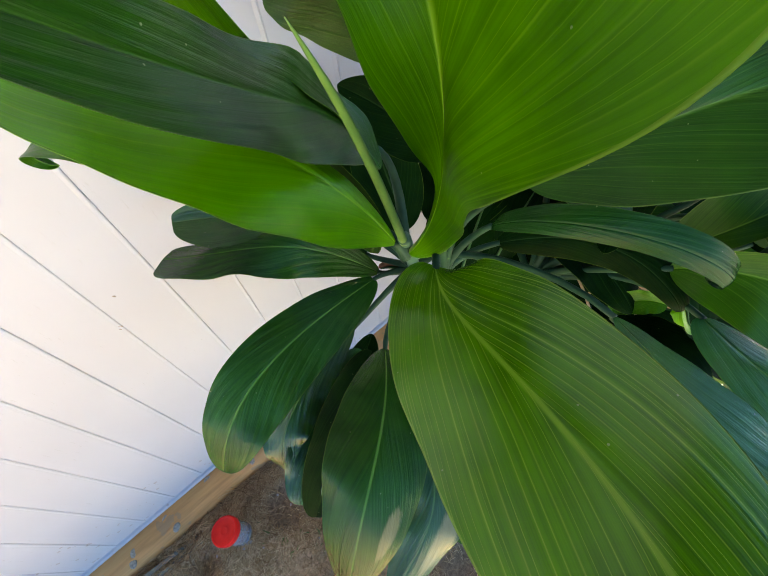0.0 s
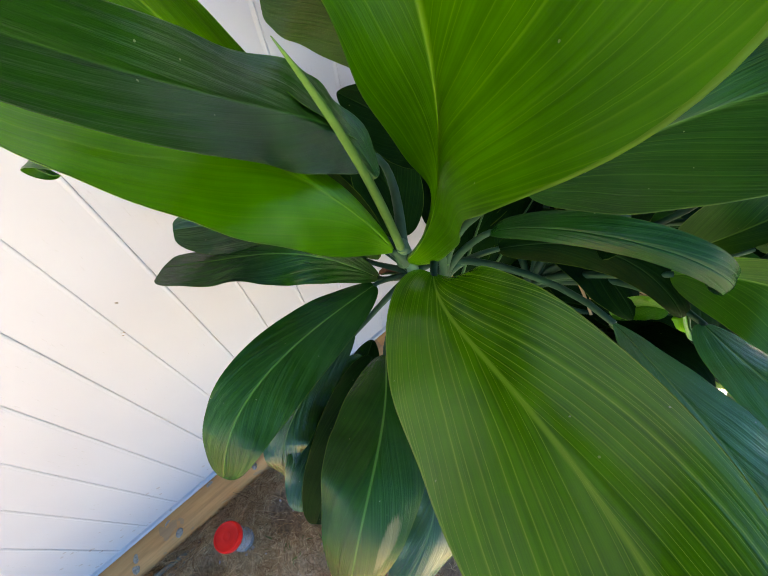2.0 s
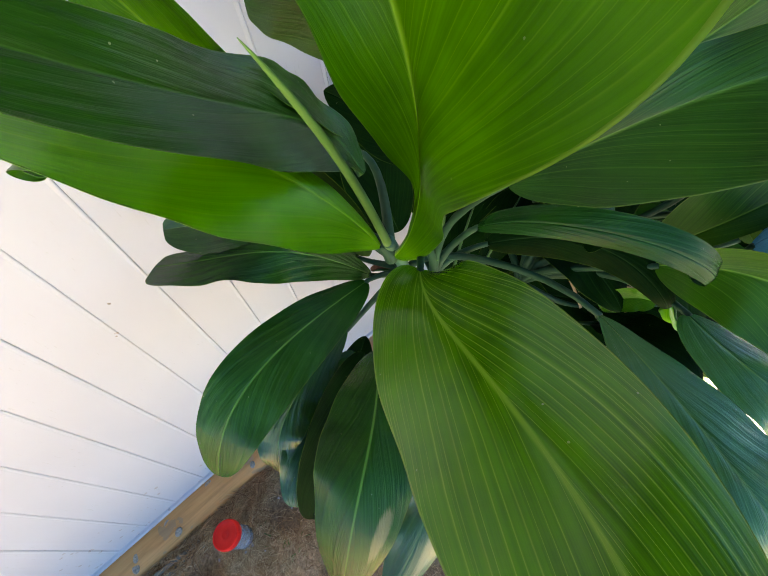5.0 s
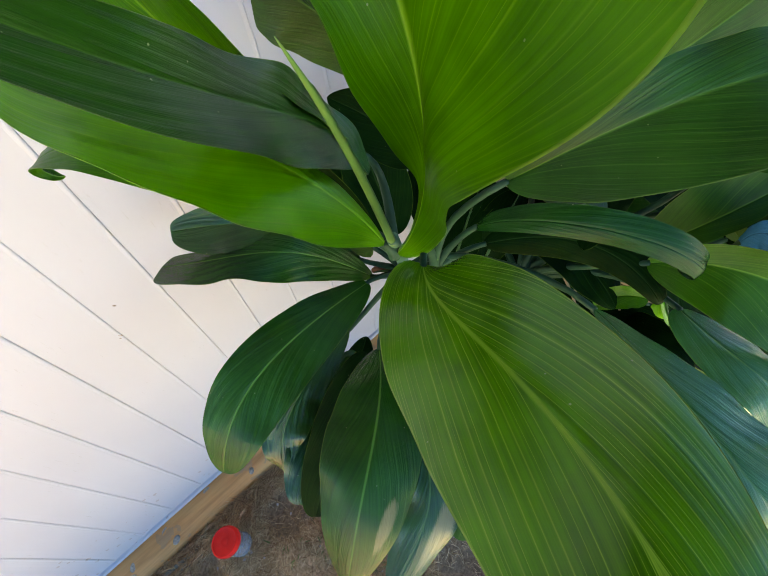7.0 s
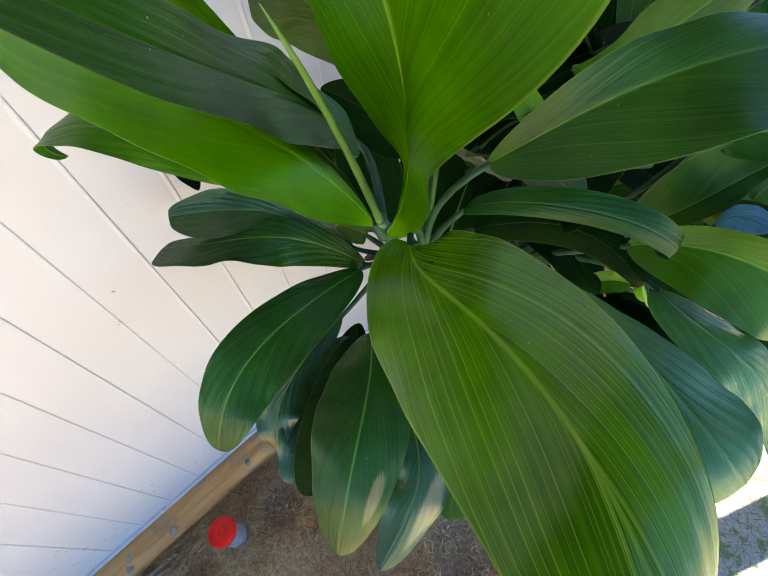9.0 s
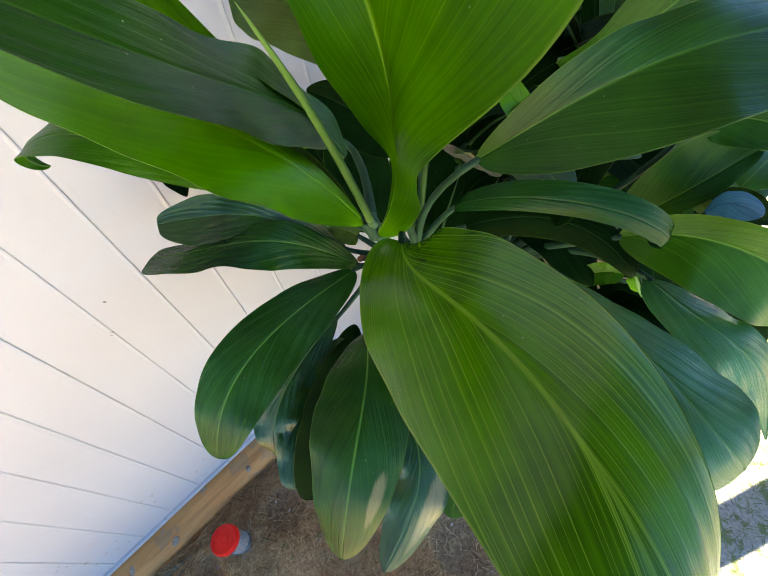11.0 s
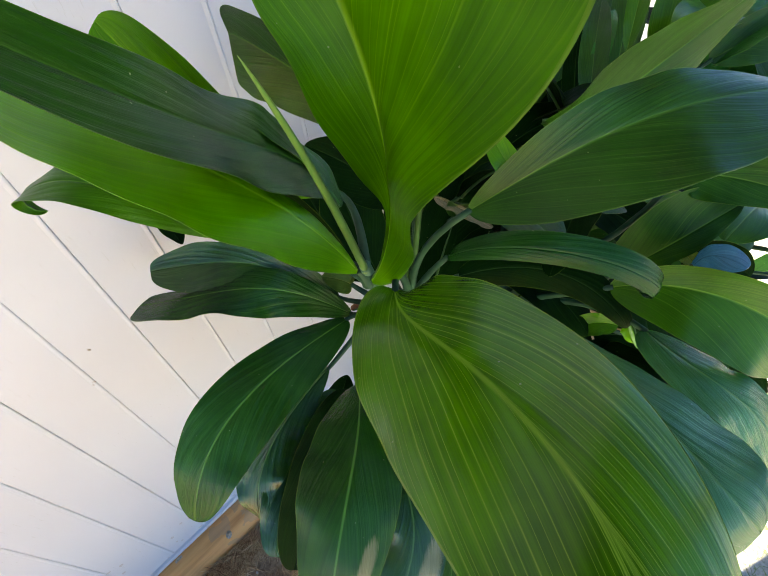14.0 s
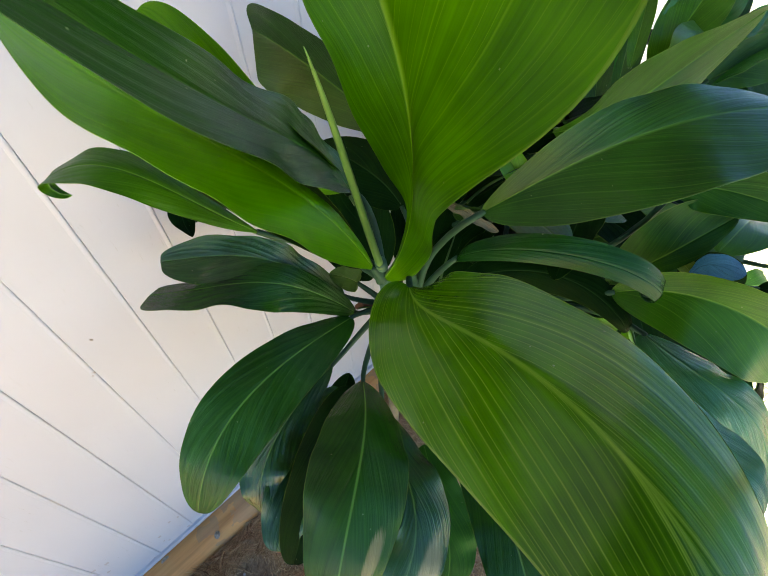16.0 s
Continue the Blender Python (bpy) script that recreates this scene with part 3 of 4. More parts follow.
def ground_height(x, y):
    v = 0.012 * noise.noise(Vector((x * 3.1, y * 3.1, 0.3))) + 0.006 * noise.noise(Vector((x * 11, y * 11, 1.7))) + 0.0025 * noise.noise(Vector((x * 45, y * 45, 4.1)))
    for hx, hy, hr, hd in HOLLOWS:
        r2 = ((x - hx) ** 2 + (y - hy) ** 2) / hr ** 2
        v -= hd * math.exp(-r2 * 1.6)
    return v + climb(x, y)


def build_ground():
    g = np.concatenate([[-300, -60, -20, -8, -4, -2.4], np.arange(-1.6, 1.601, 0.02), [2.0, 2.6, 3.4, 5, 9, 25, 80, 300]])
    verts, faces = [], []
    for y in g:
        for x in g:
            near = max(abs(x), abs(y)) < 1.61
            verts.append((x, y + 0.2, ground_height(x, y + 0.2) if near else 0.0))
    n = len(g)
    for j in range(n - 1):
        for i in range(n - 1):
            faces.append((j * n + i, j * n + i + 1, (j + 1) * n + i + 1, (j + 1) * n + i))
    return from_lists("ground", verts, faces, SOIL)


tagged(build_ground(), "dry brown earth with straw and hollows", "ground", "", "structure")


def strands(name, count, material, area, length, lift, width, seed, bias=0.0, label="", category=""):
    """Loose dry stems or blades lying on the ground."""
    r = random.Random(seed)
    verts, faces = [], []
    made = 0
    while made < count:
        x, y = r.uniform(area[0], area[1]), r.uniform(area[2], area[3])
        if noise.noise(Vector((x * 4, y * 4, seed))) + bias < r.uniform(-0.5, 0.5):
            continue
        if any((x - hx) ** 2 + (y - hy) ** 2 < (0.85 * hr) ** 2 for hx, hy, hr, hd in HOLLOWS) and r.random() < 0.88:
            continue
        a = r.uniform(0, 6.283)
        ln = length * r.uniform(0.4, 1.3)
        z = ground_height(x, y) + 0.001
        rise = lift * r.uniform(0.2, 1.0)
        curl = r.uniform(-1.2, 1.2)
        b = len(verts)
        w = width * r.uniform(0.6, 1.3)
        px, py = x, y
        for k in range(4):
            s = k / 3
            ang = a + curl * s
            cx, cy = -math.sin(ang) * w * (1 - 0.7 * s), math.cos(ang) * w * (1 - 0.7 * s)
            zz = z + rise * math.sin(s * 2.2)
            verts += [(px - cx, py - cy, zz), (px + cx, py + cy, zz), (px, py, zz + w * 1.3)]
            px += math.cos(ang) * ln / 3
            py += math.sin(ang) * ln / 3
        for k in range(3):
            o = b + 3 * k
            faces += [(o, o + 3, o + 5, o + 2), (o + 1, o + 2, o + 5, o + 4)]
        made += 1
    return tagged(from_lists(name, verts, faces, material, None, "", False), label, category, "", "stuff")


strands("dry_straw", 24000, STRAW, (-0.42, 0.35, -0.85, 0.75), 0.024, 0.009, 0.0009, 3, 0.05, "loose pale dry straw lying on the brown earth", "straw")
strands("brown_twigs", 16000, TWIG, (-0.42, 0.2, -0.85, 0.45), 0.032, 0.012, 0.0008, 14, -0.05, "tangled thin brown dry stems on earth", "twigs")
strands("dark_twigs", 2600, TWIG, (-0.418, -0.355, -0.85, 0.45), 0.055, 0.026, 0.0012, 9, 0.3, "thin brown twigs along the timber beam", "twigs").matrix_world = WALL_TURN
strands("sunny_grass", 5000, GRASS, (0.1, 1.3, 0.3, 1.75), 0.03, 0.02, 0.0008, 12, -0.05, "sparse short green grass on sunlit ground", "grass")
strands("weed_sprouts", 260, GRASS, (-0.3, 0.12, -0.55, 0.3), 0.018, 0.012, 0.0016, 21, -0.1, "tiny green weed sprouts in dry earth", "weeds")


def pebbles():
    r = random.Random(8)
    bm = bmesh.new()
    for _ in range(160):
        x, y = r.uniform(-0.39, 0.3), r.uniform(-0.8, 0.5)
        sz = r.uniform(0.0018, 0.006)
        bmesh.ops.create_icosphere(bm, subdivisions=1, radius=sz, matrix=Matrix.LocRotScale((x, y, ground_height(x, y) + sz * 0.3), Euler((r.random(), r.random(), 6 * r.random())), (1, r.uniform(0.6, 1), r.uniform(0.4, 0.8))))
    for k in range(14):
        x, y, sz = -0.278 + r.uniform(-0.014, 0.014), -0.344 + r.uniform(-0.014, 0.014), r.uniform(0.003, 0.007)
        bmesh.ops.create_icosphere(bm, subdivisions=1, radius=sz, matrix=Matrix.LocRotScale((x, y, ground_height(x, y) + sz * 0.5), Euler((r.random(), r.random(), 6 * r.random())), (1, r.uniform(0.6, 1), r.uniform(0.5, 0.9))))
    return tagged(part("pebbles", bm, STONE), "small pale pebbles scattered on earth", "pebbles", "", "stuff")


pebbles()
for i, (x, y, ln, a) in enumerate(((-0.385, -0.53, 0.40, 1.55), (-0.368, -0.57, 0.36, 1.59))):
    bm = box_bm(-0.006, 0.006, -ln / 2, ln / 2, -0.004, 0.004, 0.002)
    ob = part("batten", bm, PIPE, None, "", False)
    ob.matrix_world = WALL_TURN @ pose(x, y, 0.013 + climb(x, y), 0, 2, math.degrees(a) - 90)
    tagged(ob, "thin weathered grey wooden batten half buried in earth", "batten", "battens by the beam")


# ---- the jar with a red lid ----
def lathe(name, prof, material, parent, sides=40, label=""):
    verts, faces = [], []
    for r, z in prof:
        for k in range(sides):
            w = 2 * math.pi * k / sides
            verts.append((r * math.cos(w), r * math.sin(w), z))
    for i in range(len(prof) - 1):
        for k in range(sides):
            k2 = (k + 1) % sides
            faces.append((i * sides + k, i * sides + k2, (i + 1) * sides + k2, (i + 1) * sides + k))
    return from_lists(name, verts, faces, material, parent, label)


jar = tagged(empty("jar", (-0.29, -0.337, 0.0)), "clear plastic jar with red lid standing on earth", "jar")
lathe("body", [(0.0, 0.002), (0.024, 0.001), (0.029, 0.004), (0.030, 0.012), (0.0285, 0.02), (0.030, 0.028), (0.030, 0.06), (0.0285, 0.068), (0.031, 0.078), (0.031, 0.088),
               (0.0295, 0.088), (0.0295, 0.079), (0.027, 0.068), (0.0285, 0.06), (0.0285, 0.02), (0.0275, 0.006), (0.0, 0.004)], CLEAR, jar)
lid = lathe("lid", [(0.0325, 0.080), (0.0355, 0.080), (0.0362, 0.082), (0.0362, 0.098), (0.0350, 0.1008), (0.0325, 0.1015), (0.0310, 0.1000), (0.0300, 0.0985), (0.012, 0.0980),
                    (0.0105, 0.0992), (0.0090, 0.0992), (0.0075, 0.0980), (0.0, 0.0978)], RED, jar, 48, "bright red screw lid with a ring in the middle")
for k in range(36):
    w = 2 * math.pi * k / 36
    bm = box_bm(-0.0008, 0.0008, -0.0009, 0.0009, -0.007, 0.007, 0.0004)
    bmesh.ops.transform(bm, matrix=Matrix.Translation((0.0363 * math.cos(w), 0.0363 * math.sin(w), 0.090)) @ Matrix.Rotation(w, 4, "Z"), verts=bm.verts)
    part("ridge", bm, RED, lid, "", False)
jar.rotation_euler = (radians(6), radians(-6), 0)
jar.location = (-0.300, -0.347, ground_height(-0.29, -0.337) + 0.001)

# ---- the ti plant beside the wall ----
CROWN, STEM_MID, STEM_RIGHT = (-0.213, 0.172, 0.980), (-0.292, 0.238, 0.805), (-0.245, 0.252, 0.840)
plant = tagged(empty("ti_plant", (-0.33, 0.27, 0.0)), "broad glossy green ti plant growing beside the white wall", "plant")
plant.location = (0, 0, 0)
tube("cane", curve3([(-0.33, 0.27, -0.03), (-0.33, 0.27, 0.35), (-0.305, 0.25, 0.69), (-0.285, 0.232, 0.83)], 16), [0.013 - 0.0025 * i / 15 for i in range(16)], CANE, plant, 14)
tube("green_stem", curve3([(-0.285, 0.232, 0.825), (-0.262, 0.212, 0.90), (-0.24, 0.195, 0.94), (-0.211, 0.170, 1.012)], 10), [0.0085 - 0.002 * i / 9 for i in range(10)], STEM_TEAL, plant, 12)
RIGHT_CROWN = (-0.20, 0.385, 0.75)
back_plant = tagged(empty("ti_plant", (0, 0, 0)), "second green ti plant with lime leaves behind the first", "plant")
tube("cane", curve3([(-0.27, 0.45, -0.03), (-0.27, 0.45, 0.25), (-0.24, 0.41, 0.5), (-0.20, 0.385, 0.76)], 14), [0.012 - 0.004 * i / 13 for i in range(14)], CANE, back_plant, 12)
leaf(plant, "arching", ((-0.175, 0.1799, 1.0006), (-0.0876, 0.117, 1.037), (0.078, 0.1194, 1.2819), (0.1736, 0.031, 1.0581)),
     ((-0.627, 0.66, -0.414), (-0.41, 0.89, 0.197)), (0.0556, 0.0661), (0.477, 0.956), (0.28, -0.31, -0.07), (0.04, -0.16, -0.07), STEM_RIGHT,
     ripple=0.002, label="large bright green arching leaf with pale parallel veins", crease=0.0008, seed=1, face=1, rib_kind="pale")
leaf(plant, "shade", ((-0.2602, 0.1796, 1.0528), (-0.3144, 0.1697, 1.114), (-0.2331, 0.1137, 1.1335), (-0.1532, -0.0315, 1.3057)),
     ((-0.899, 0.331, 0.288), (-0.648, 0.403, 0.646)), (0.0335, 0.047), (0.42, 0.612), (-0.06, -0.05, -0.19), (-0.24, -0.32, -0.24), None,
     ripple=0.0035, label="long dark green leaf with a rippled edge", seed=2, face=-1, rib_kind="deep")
leaf(plant, "lime", ((-0.2175, 0.1657, 0.9994), (-0.2209, 0.1073, 1.1526), (-0.2624, 0.0353, 1.1617), (-0.2668, -0.0171, 1.2524)),
     ((-0.287, 0.953, -0.093), (-0.867, 0.449, 0.214)), (0.035, 0.0851), (0.847, 0.42), (0.5, 0.5, 0.5), (-0.28, -0.47, -0.37), CROWN,
     ripple=0.003, label="long bright lime green leaf", seed=3, face=-1, rib_kind="pale")
leaf(plant, "fresh", ((-0.2108, 0.1732, 0.9848), (-0.1522, 0.1947, 1.0956), (-0.1969, 0.1950, 1.2172), (-0.2175, 0.1370, 1.3197)),
     ((0.932, 0.354, -0.08), (0.723, 0.684, -0.093)), (0.16, 0.04), (0.6, 0.42), (0, 0, 0), (0, 0, 0), None,
     ripple=0.0025, label="wide upright bright green leaf with a rolled base", seed=4, face=-1, rib_kind="pale",
     widths=(((0, 0.012), (0.05, 0.026), (0.15, 0.027), (0.25, 0.030), (0.33, 0.040), (0.4, 0.060), (0.5, 0.097), (0.62, 0.141), (0.8, 0.164), (0.93, 0.13), (1, 0.004)),
             ((0, 0.001), (0.28, 0.003), (0.36, 0.013), (0.45, 0.030), (0.6, 0.044), (0.8, 0.044), (0.93, 0.028), (1, 0.003))),
     lifts=(((0, 0.5), (0.1, 0.4), (0.2, 0.0), (0.27, -0.5), (0.33, -0.85), (0.45, -0.95), (0.55, -0.8), (0.65, -0.55), (0.8, -0.36), (1, -0.17)), ((0, -1.1), (0.6, -1.0), (0.75, -0.7), (1, -0.04))),
     roll=((0, 0), (0.24, 0), (0.33, -0.8), (0.45, -0.9), (0.53, -0.3), (0.6, 0), (1, 0)))
leaf(plant, "mid", ((-0.1791, 0.2776, 1.0437), (-0.1111, 0.3237, 1.1262), (-0.0809, 0.3574, 1.1657), (-0.0284, 0.491, 1.1439)),
     ((-0.763, -0.127, 0.634), (-0.917, 0.164, 0.365)), (0.0326, 0.064), (0.58, 0.42), (0.58, 0.11, -0.34), (0.49, 0.29, -0.09), STEM_RIGHT,
     ripple=0.0025, label="", seed=5, face=1, rib_kind="pale")
leaf(plant, "matte", ((-0.2029, 0.4055, 1.0809), (-0.1432, 0.4272, 1.1071), (-0.1748, 0.4956, 1.1003), (-0.1343, 0.6295, 1.1748)),
     ((-0.505, -0.778, 0.375), (-0.067, -0.866, 0.496)), (0.0473, 0.0452), (0.479, 0.445), (0.39, 0.32, 0.38), (0.24, 0.22, 0.07), None,
     ripple=0.0015, label="", seed=6, face=1, rib_kind="deep")
leaf(plant, "lustrous", ((-0.212, 0.2831, 0.9515), (-0.1601, 0.2847, 1.0272), (-0.0183, 0.3824, 1.0353), (-0.0121, 0.4173, 0.942)),
     ((-0.359, 0.647, 0.672), (-0.528, 0.21, 0.823)), (0.0194, 0.0152), (0.434, 0.42), (-0.3, -0.11, -0.27), (-0.19, -0.32, -0.44), STEM_RIGHT,
     ripple=0.0015, label="green leaf with a curled tip", seed=7, face=1, rib_kind="deep", tip_curl=-3.3, curl_from=0.84)
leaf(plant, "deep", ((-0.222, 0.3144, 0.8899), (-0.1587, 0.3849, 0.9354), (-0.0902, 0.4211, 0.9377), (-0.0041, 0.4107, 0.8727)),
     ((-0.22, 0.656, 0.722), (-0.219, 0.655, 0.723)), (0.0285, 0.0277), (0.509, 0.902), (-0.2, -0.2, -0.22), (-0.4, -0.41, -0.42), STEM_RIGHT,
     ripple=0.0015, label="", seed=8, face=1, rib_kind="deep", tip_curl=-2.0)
leaf(back_plant, "grass", ((-0.072, 0.4193, 0.9208), (-0.0055, 0.4423, 0.9886), (0.0776, 0.4828, 0.95), (0.1102, 0.5136, 0.8972)),
     ((-0.21, 0.532, 0.82), (-0.054, 0.476, 0.878)), (0.0327, 0.0624), (0.542, 0.42), (0.32, 0.49, 0.35), (0.28, 0.42, 0.1), RIGHT_CROWN,
     ripple=0.0015, label="lime green leaf", seed=9, face=1, rib_kind="pale")
leaf(back_plant, "sheen", ((-0.0178, 0.4188, 0.8949), (0.0895, 0.3526, 0.9468), (0.109, 0.4342, 0.9016), (0.1642, 0.38, 0.8415)),
     ((0.17, 0.983, -0.074), (0.147, 0.988, -0.045)), (0.0372, 0.0396), (0.446, 0.788), (-0.15, -0.18, -0.1), (-0.05, -0.07, -0.07), RIGHT_CROWN,
     ripple=0.0015, label="", seed=10, face=1, rib_kind="deep")
leaf(plant, "sheen", ((-0.0665, 0.3224, 0.9253), (0.0221, 0.2918, 0.9618), (0.0997, 0.2516, 0.9874), (0.1408, 0.2721, 0.9399)),
     ((0.278, 0.96, -0.031), (0.269, 0.962, -0.038)), (0.0484, 0.0505), (0.928, 0.42), (-0.04, -0.11, -0.1), (-0.08, -0.07, -0.05), STEM_MID,
     ripple=0.0015, label="", seed=11, face=1, rib_kind="deep")
leaf(plant, "satin", ((-0.3235, 0.1854, 0.7988), (-0.2553, 0.0215, 0.8867), (-0.2293, -0.054, 0.8936), (-0.2013, -0.1116, 0.7736)),
     ((-0.795, -0.462, 0.393), (-0.79, -0.356, 0.5)), (0.0404, 0.0522), (0.494, 0.475), (0.12, 0.04, -0.02), (-0.02, -0.02, -0.05), STEM_MID,
     ripple=0.0022, label="drooping oval dark green leaf", seed=12, face=-1, rib_kind="deep")
leaf(plant, "satin", ((-0.3358, 0.1994, 0.7886), (-0.3538, 0.0919, 0.9531), (-0.3512, 0.0488, 0.9341), (-0.4184, -0.0487, 0.9233)),
     ((-0.323, 0.946, 0.039), (-0.385, 0.902, -0.195)), (0.0383, 0.0471), (0.501, 0.198), (-0.12, 0.36, 0.03), (-0.16, -0.13, 0.03), STEM_MID,
     ripple=0.003, label="", seed=13, face=-1, rib_kind="deep")
leaf(plant, "ruffled", ((-0.3596, 0.1948, 0.8112), (-0.3756, 0.1162, 0.9302), (-0.3987, 0.0942, 0.9435), (-0.452, -0.0187, 0.9402)),
     ((-0.704, 0.57, 0.423), (-0.665, 0.546, 0.509)), (0.0287, 0.0479), (0.509, 0.357), (-0.31, -0.31, -0.35), (-0.19, -0.16, -0.14), STEM_MID,
     ripple=0.0045, label="", seed=14, face=-1, rib_kind="deep")
leaf(plant, "grass", ((-0.3344, 0.0898, 1.0111), (-0.3027, 0.0093, 1.1152), (-0.3135, -0.0015, 1.1756), (-0.3932, -0.0786, 1.1016)),
     ((-0.552, 0.67, 0.497), (-0.51, 0.785, 0.352)), (0.0215, 0.0215), (0.824, 0.723), (0.42, 0.38, 0), (0.17, -0.03, -0.09), CROWN,
     ripple=0.0015, label="narrow green leaf with a hooked tip", seed=15, face=-1, rib_kind="deep", tip_curl=3.0, curl_from=0.9)
leaf(plant, "deep", ((-0.2473, 0.1689, 0.9777), (-0.2558, 0.1142, 1.0833), (-0.2613, 0.0434, 1.1617), (-0.2887, -0.0105, 1.2335)),
     ((-0.158, 0.82, 0.55), (-0.152, 0.821, 0.55)), (0.0325, 0.0306), (0.603, 0.59), (-0.25, -0.25, -0.25), (-0.26, -0.27, -0.25), CROWN,
     ripple=0.0015, label="", seed=16, face=-1, rib_kind="deep")
leaf(plant, "fresh", ((-0.3208, 0.205, 1.0286), (-0.3028, 0.1153, 1.1091), (-0.3036, 0.0813, 1.1714), (-0.3405, 0.0562, 1.2266)),
     ((0.44, 0.705, 0.556), (0.402, 0.734, 0.547)), (0.0555, 0.0524), (0.723, 0.545), (-0.4, -0.71, -0.36), (-0.25, -0.25, -0.25), CROWN,
     ripple=0.0015, label="", seed=17, face=-1, rib_kind="pale")
leaf(plant, "mid", ((-0.385, 0.3182, 1.0358), (-0.4204, 0.2543, 1.1081), (-0.4387, 0.1997, 1.1607), (-0.4667, 0.1822, 1.1691)),
     ((0.485, 0.458, 0.745), (0.599, 0.286, 0.748)), (0.0537, 0.059), (0.636, 0.298), (-0.28, -0.43, -0.38), (-0.04, -0.14, 0.01), STEM_RIGHT,
     ripple=0.0015, label="", seed=18, face=-1, rib_kind="deep")
leaf(plant, "deep", ((-0.3575, 0.3122, 0.9331), (-0.3824, 0.3057, 0.9687), (-0.4145, 0.2814, 0.9939), (-0.4524, 0.2341, 1.0235)),
     ((-0.021, 0.763, 0.646), (-0.023, 0.764, 0.645)), (0.0421, 0.0424), (0.589, 0.681), (-0.25, -0.25, -0.25), (-0.25, -0.24, -0.25), STEM_RIGHT,
     ripple=0.0015, label="", seed=19, face=-1, rib_kind="deep")
leaf(plant, "ruffled", ((-0.2891, 0.1245, 0.7616), (-0.2394, 0.0113, 0.7892), (-0.2049, -0.0408, 0.7817), (-0.1782, -0.0565, 0.7081)),
     ((0.662, 0.49, -0.567), (0.698, 0.466, -0.544)), (0.0337, 0.0365), (0.71, 0.8), (0.17, 0.09, 0.19), (0.23, 0.17, -0.01), STEM_MID,
     ripple=0.004, label="", seed=20, face=1, rib_kind="deep")
leaf(plant, "ruffled", ((-0.2691, 0.1192, 0.7232), (-0.219, 0.051, 0.7499), (-0.1748, -0.0107, 0.7396), (-0.1349, -0.0616, 0.6881)),
     ((0.721, 0.613, -0.322), (0.721, 0.613, -0.322)), (0.04, 0.04), (0.5, 0.45), (0.25, 0.25, 0.25), (0.25, 0.25, 0.25), None,
     ripple=0.004, label="", seed=21, face=1, rib_kind="deep")
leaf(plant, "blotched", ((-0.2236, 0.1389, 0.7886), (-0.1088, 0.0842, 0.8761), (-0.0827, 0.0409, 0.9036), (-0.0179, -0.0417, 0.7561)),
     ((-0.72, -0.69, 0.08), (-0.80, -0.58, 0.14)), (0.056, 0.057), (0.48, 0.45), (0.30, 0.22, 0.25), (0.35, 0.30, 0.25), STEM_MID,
     ripple=0.003, label="drooping glossy green leaf with a painted tan reflection", seed=22, face=-1, rib_kind="pale")
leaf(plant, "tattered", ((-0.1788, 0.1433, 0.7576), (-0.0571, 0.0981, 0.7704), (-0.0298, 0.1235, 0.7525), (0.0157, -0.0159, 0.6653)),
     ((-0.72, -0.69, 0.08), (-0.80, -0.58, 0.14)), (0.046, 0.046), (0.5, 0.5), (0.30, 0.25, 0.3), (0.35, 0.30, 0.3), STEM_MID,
     ripple=0.006, label="drooping dark glossy leaf with a painted tan reflection at its tip", seed=23, face=-1, rib_kind="deep")
leaf(plant, "matte", ((-0.1310, 0.1805, 0.6847), (-0.0361, 0.1432, 0.6611), (-0.0018, 0.1350, 0.6432), (0.0188, 0.0994, 0.6069)),
     ((-0.72, -0.69, 0.08), (-0.80, -0.58, 0.14)), (0.042, 0.042), (0.5, 0.5), (0.2, 0.2, 0.2), (0.2, 0.2, 0.2), None,
     ripple=0.003, label="", seed=24, face=-1, rib_kind="deep")
leaf(plant, "satin", ((-0.1039, 0.1841, 0.8236), (0.0009, 0.1697, 0.858), (0.063, 0.1348, 0.8473), (0.0984, 0.1192, 0.7981)),
     ((0.291, 0.922, 0.255), (0.295, 0.916, 0.272)), (0.0392, 0.0377), (0.698, 0.486), (0.25, 0.25, 0.25), (0.27, 0.27, 0.24), None,
     ripple=0.0015, label="", seed=25, face=1, rib_kind="deep")
leaf(back_plant, "matte", ((-0.0971, 0.4696, 0.8831), (-0.0546, 0.4979, 0.9535), (-0.0504, 0.5254, 0.9655), (-0.0337, 0.5851, 0.9851)),
     ((-0.87, -0.035, 0.492), (-0.879, -0.025, 0.475)), (0.0558, 0.0214), (0.668, 0.677), (0.36, 0.44, 0.28), (0.2, 0.15, 0.13), RIGHT_CROWN,
     ripple=0.0015, label="", seed=26, face=1, rib_kind="deep")
leaf(back_plant, "matte", ((-0.097, 0.5271, 1.0037), (-0.0945, 0.5386, 1.0266), (-0.0467, 0.5663, 1.0239), (0.0297, 0.6165, 0.9997)),
     ((-0.279, 0.405, 0.871), (-0.283, 0.407, 0.868)), (0.0303, 0.0304), (0.573, 0.631), (0.25, 0.25, 0.25), (0.25, 0.25, 0.26), RIGHT_CROWN,
     ripple=0.0015, label="", seed=27, face=1, rib_kind="deep")
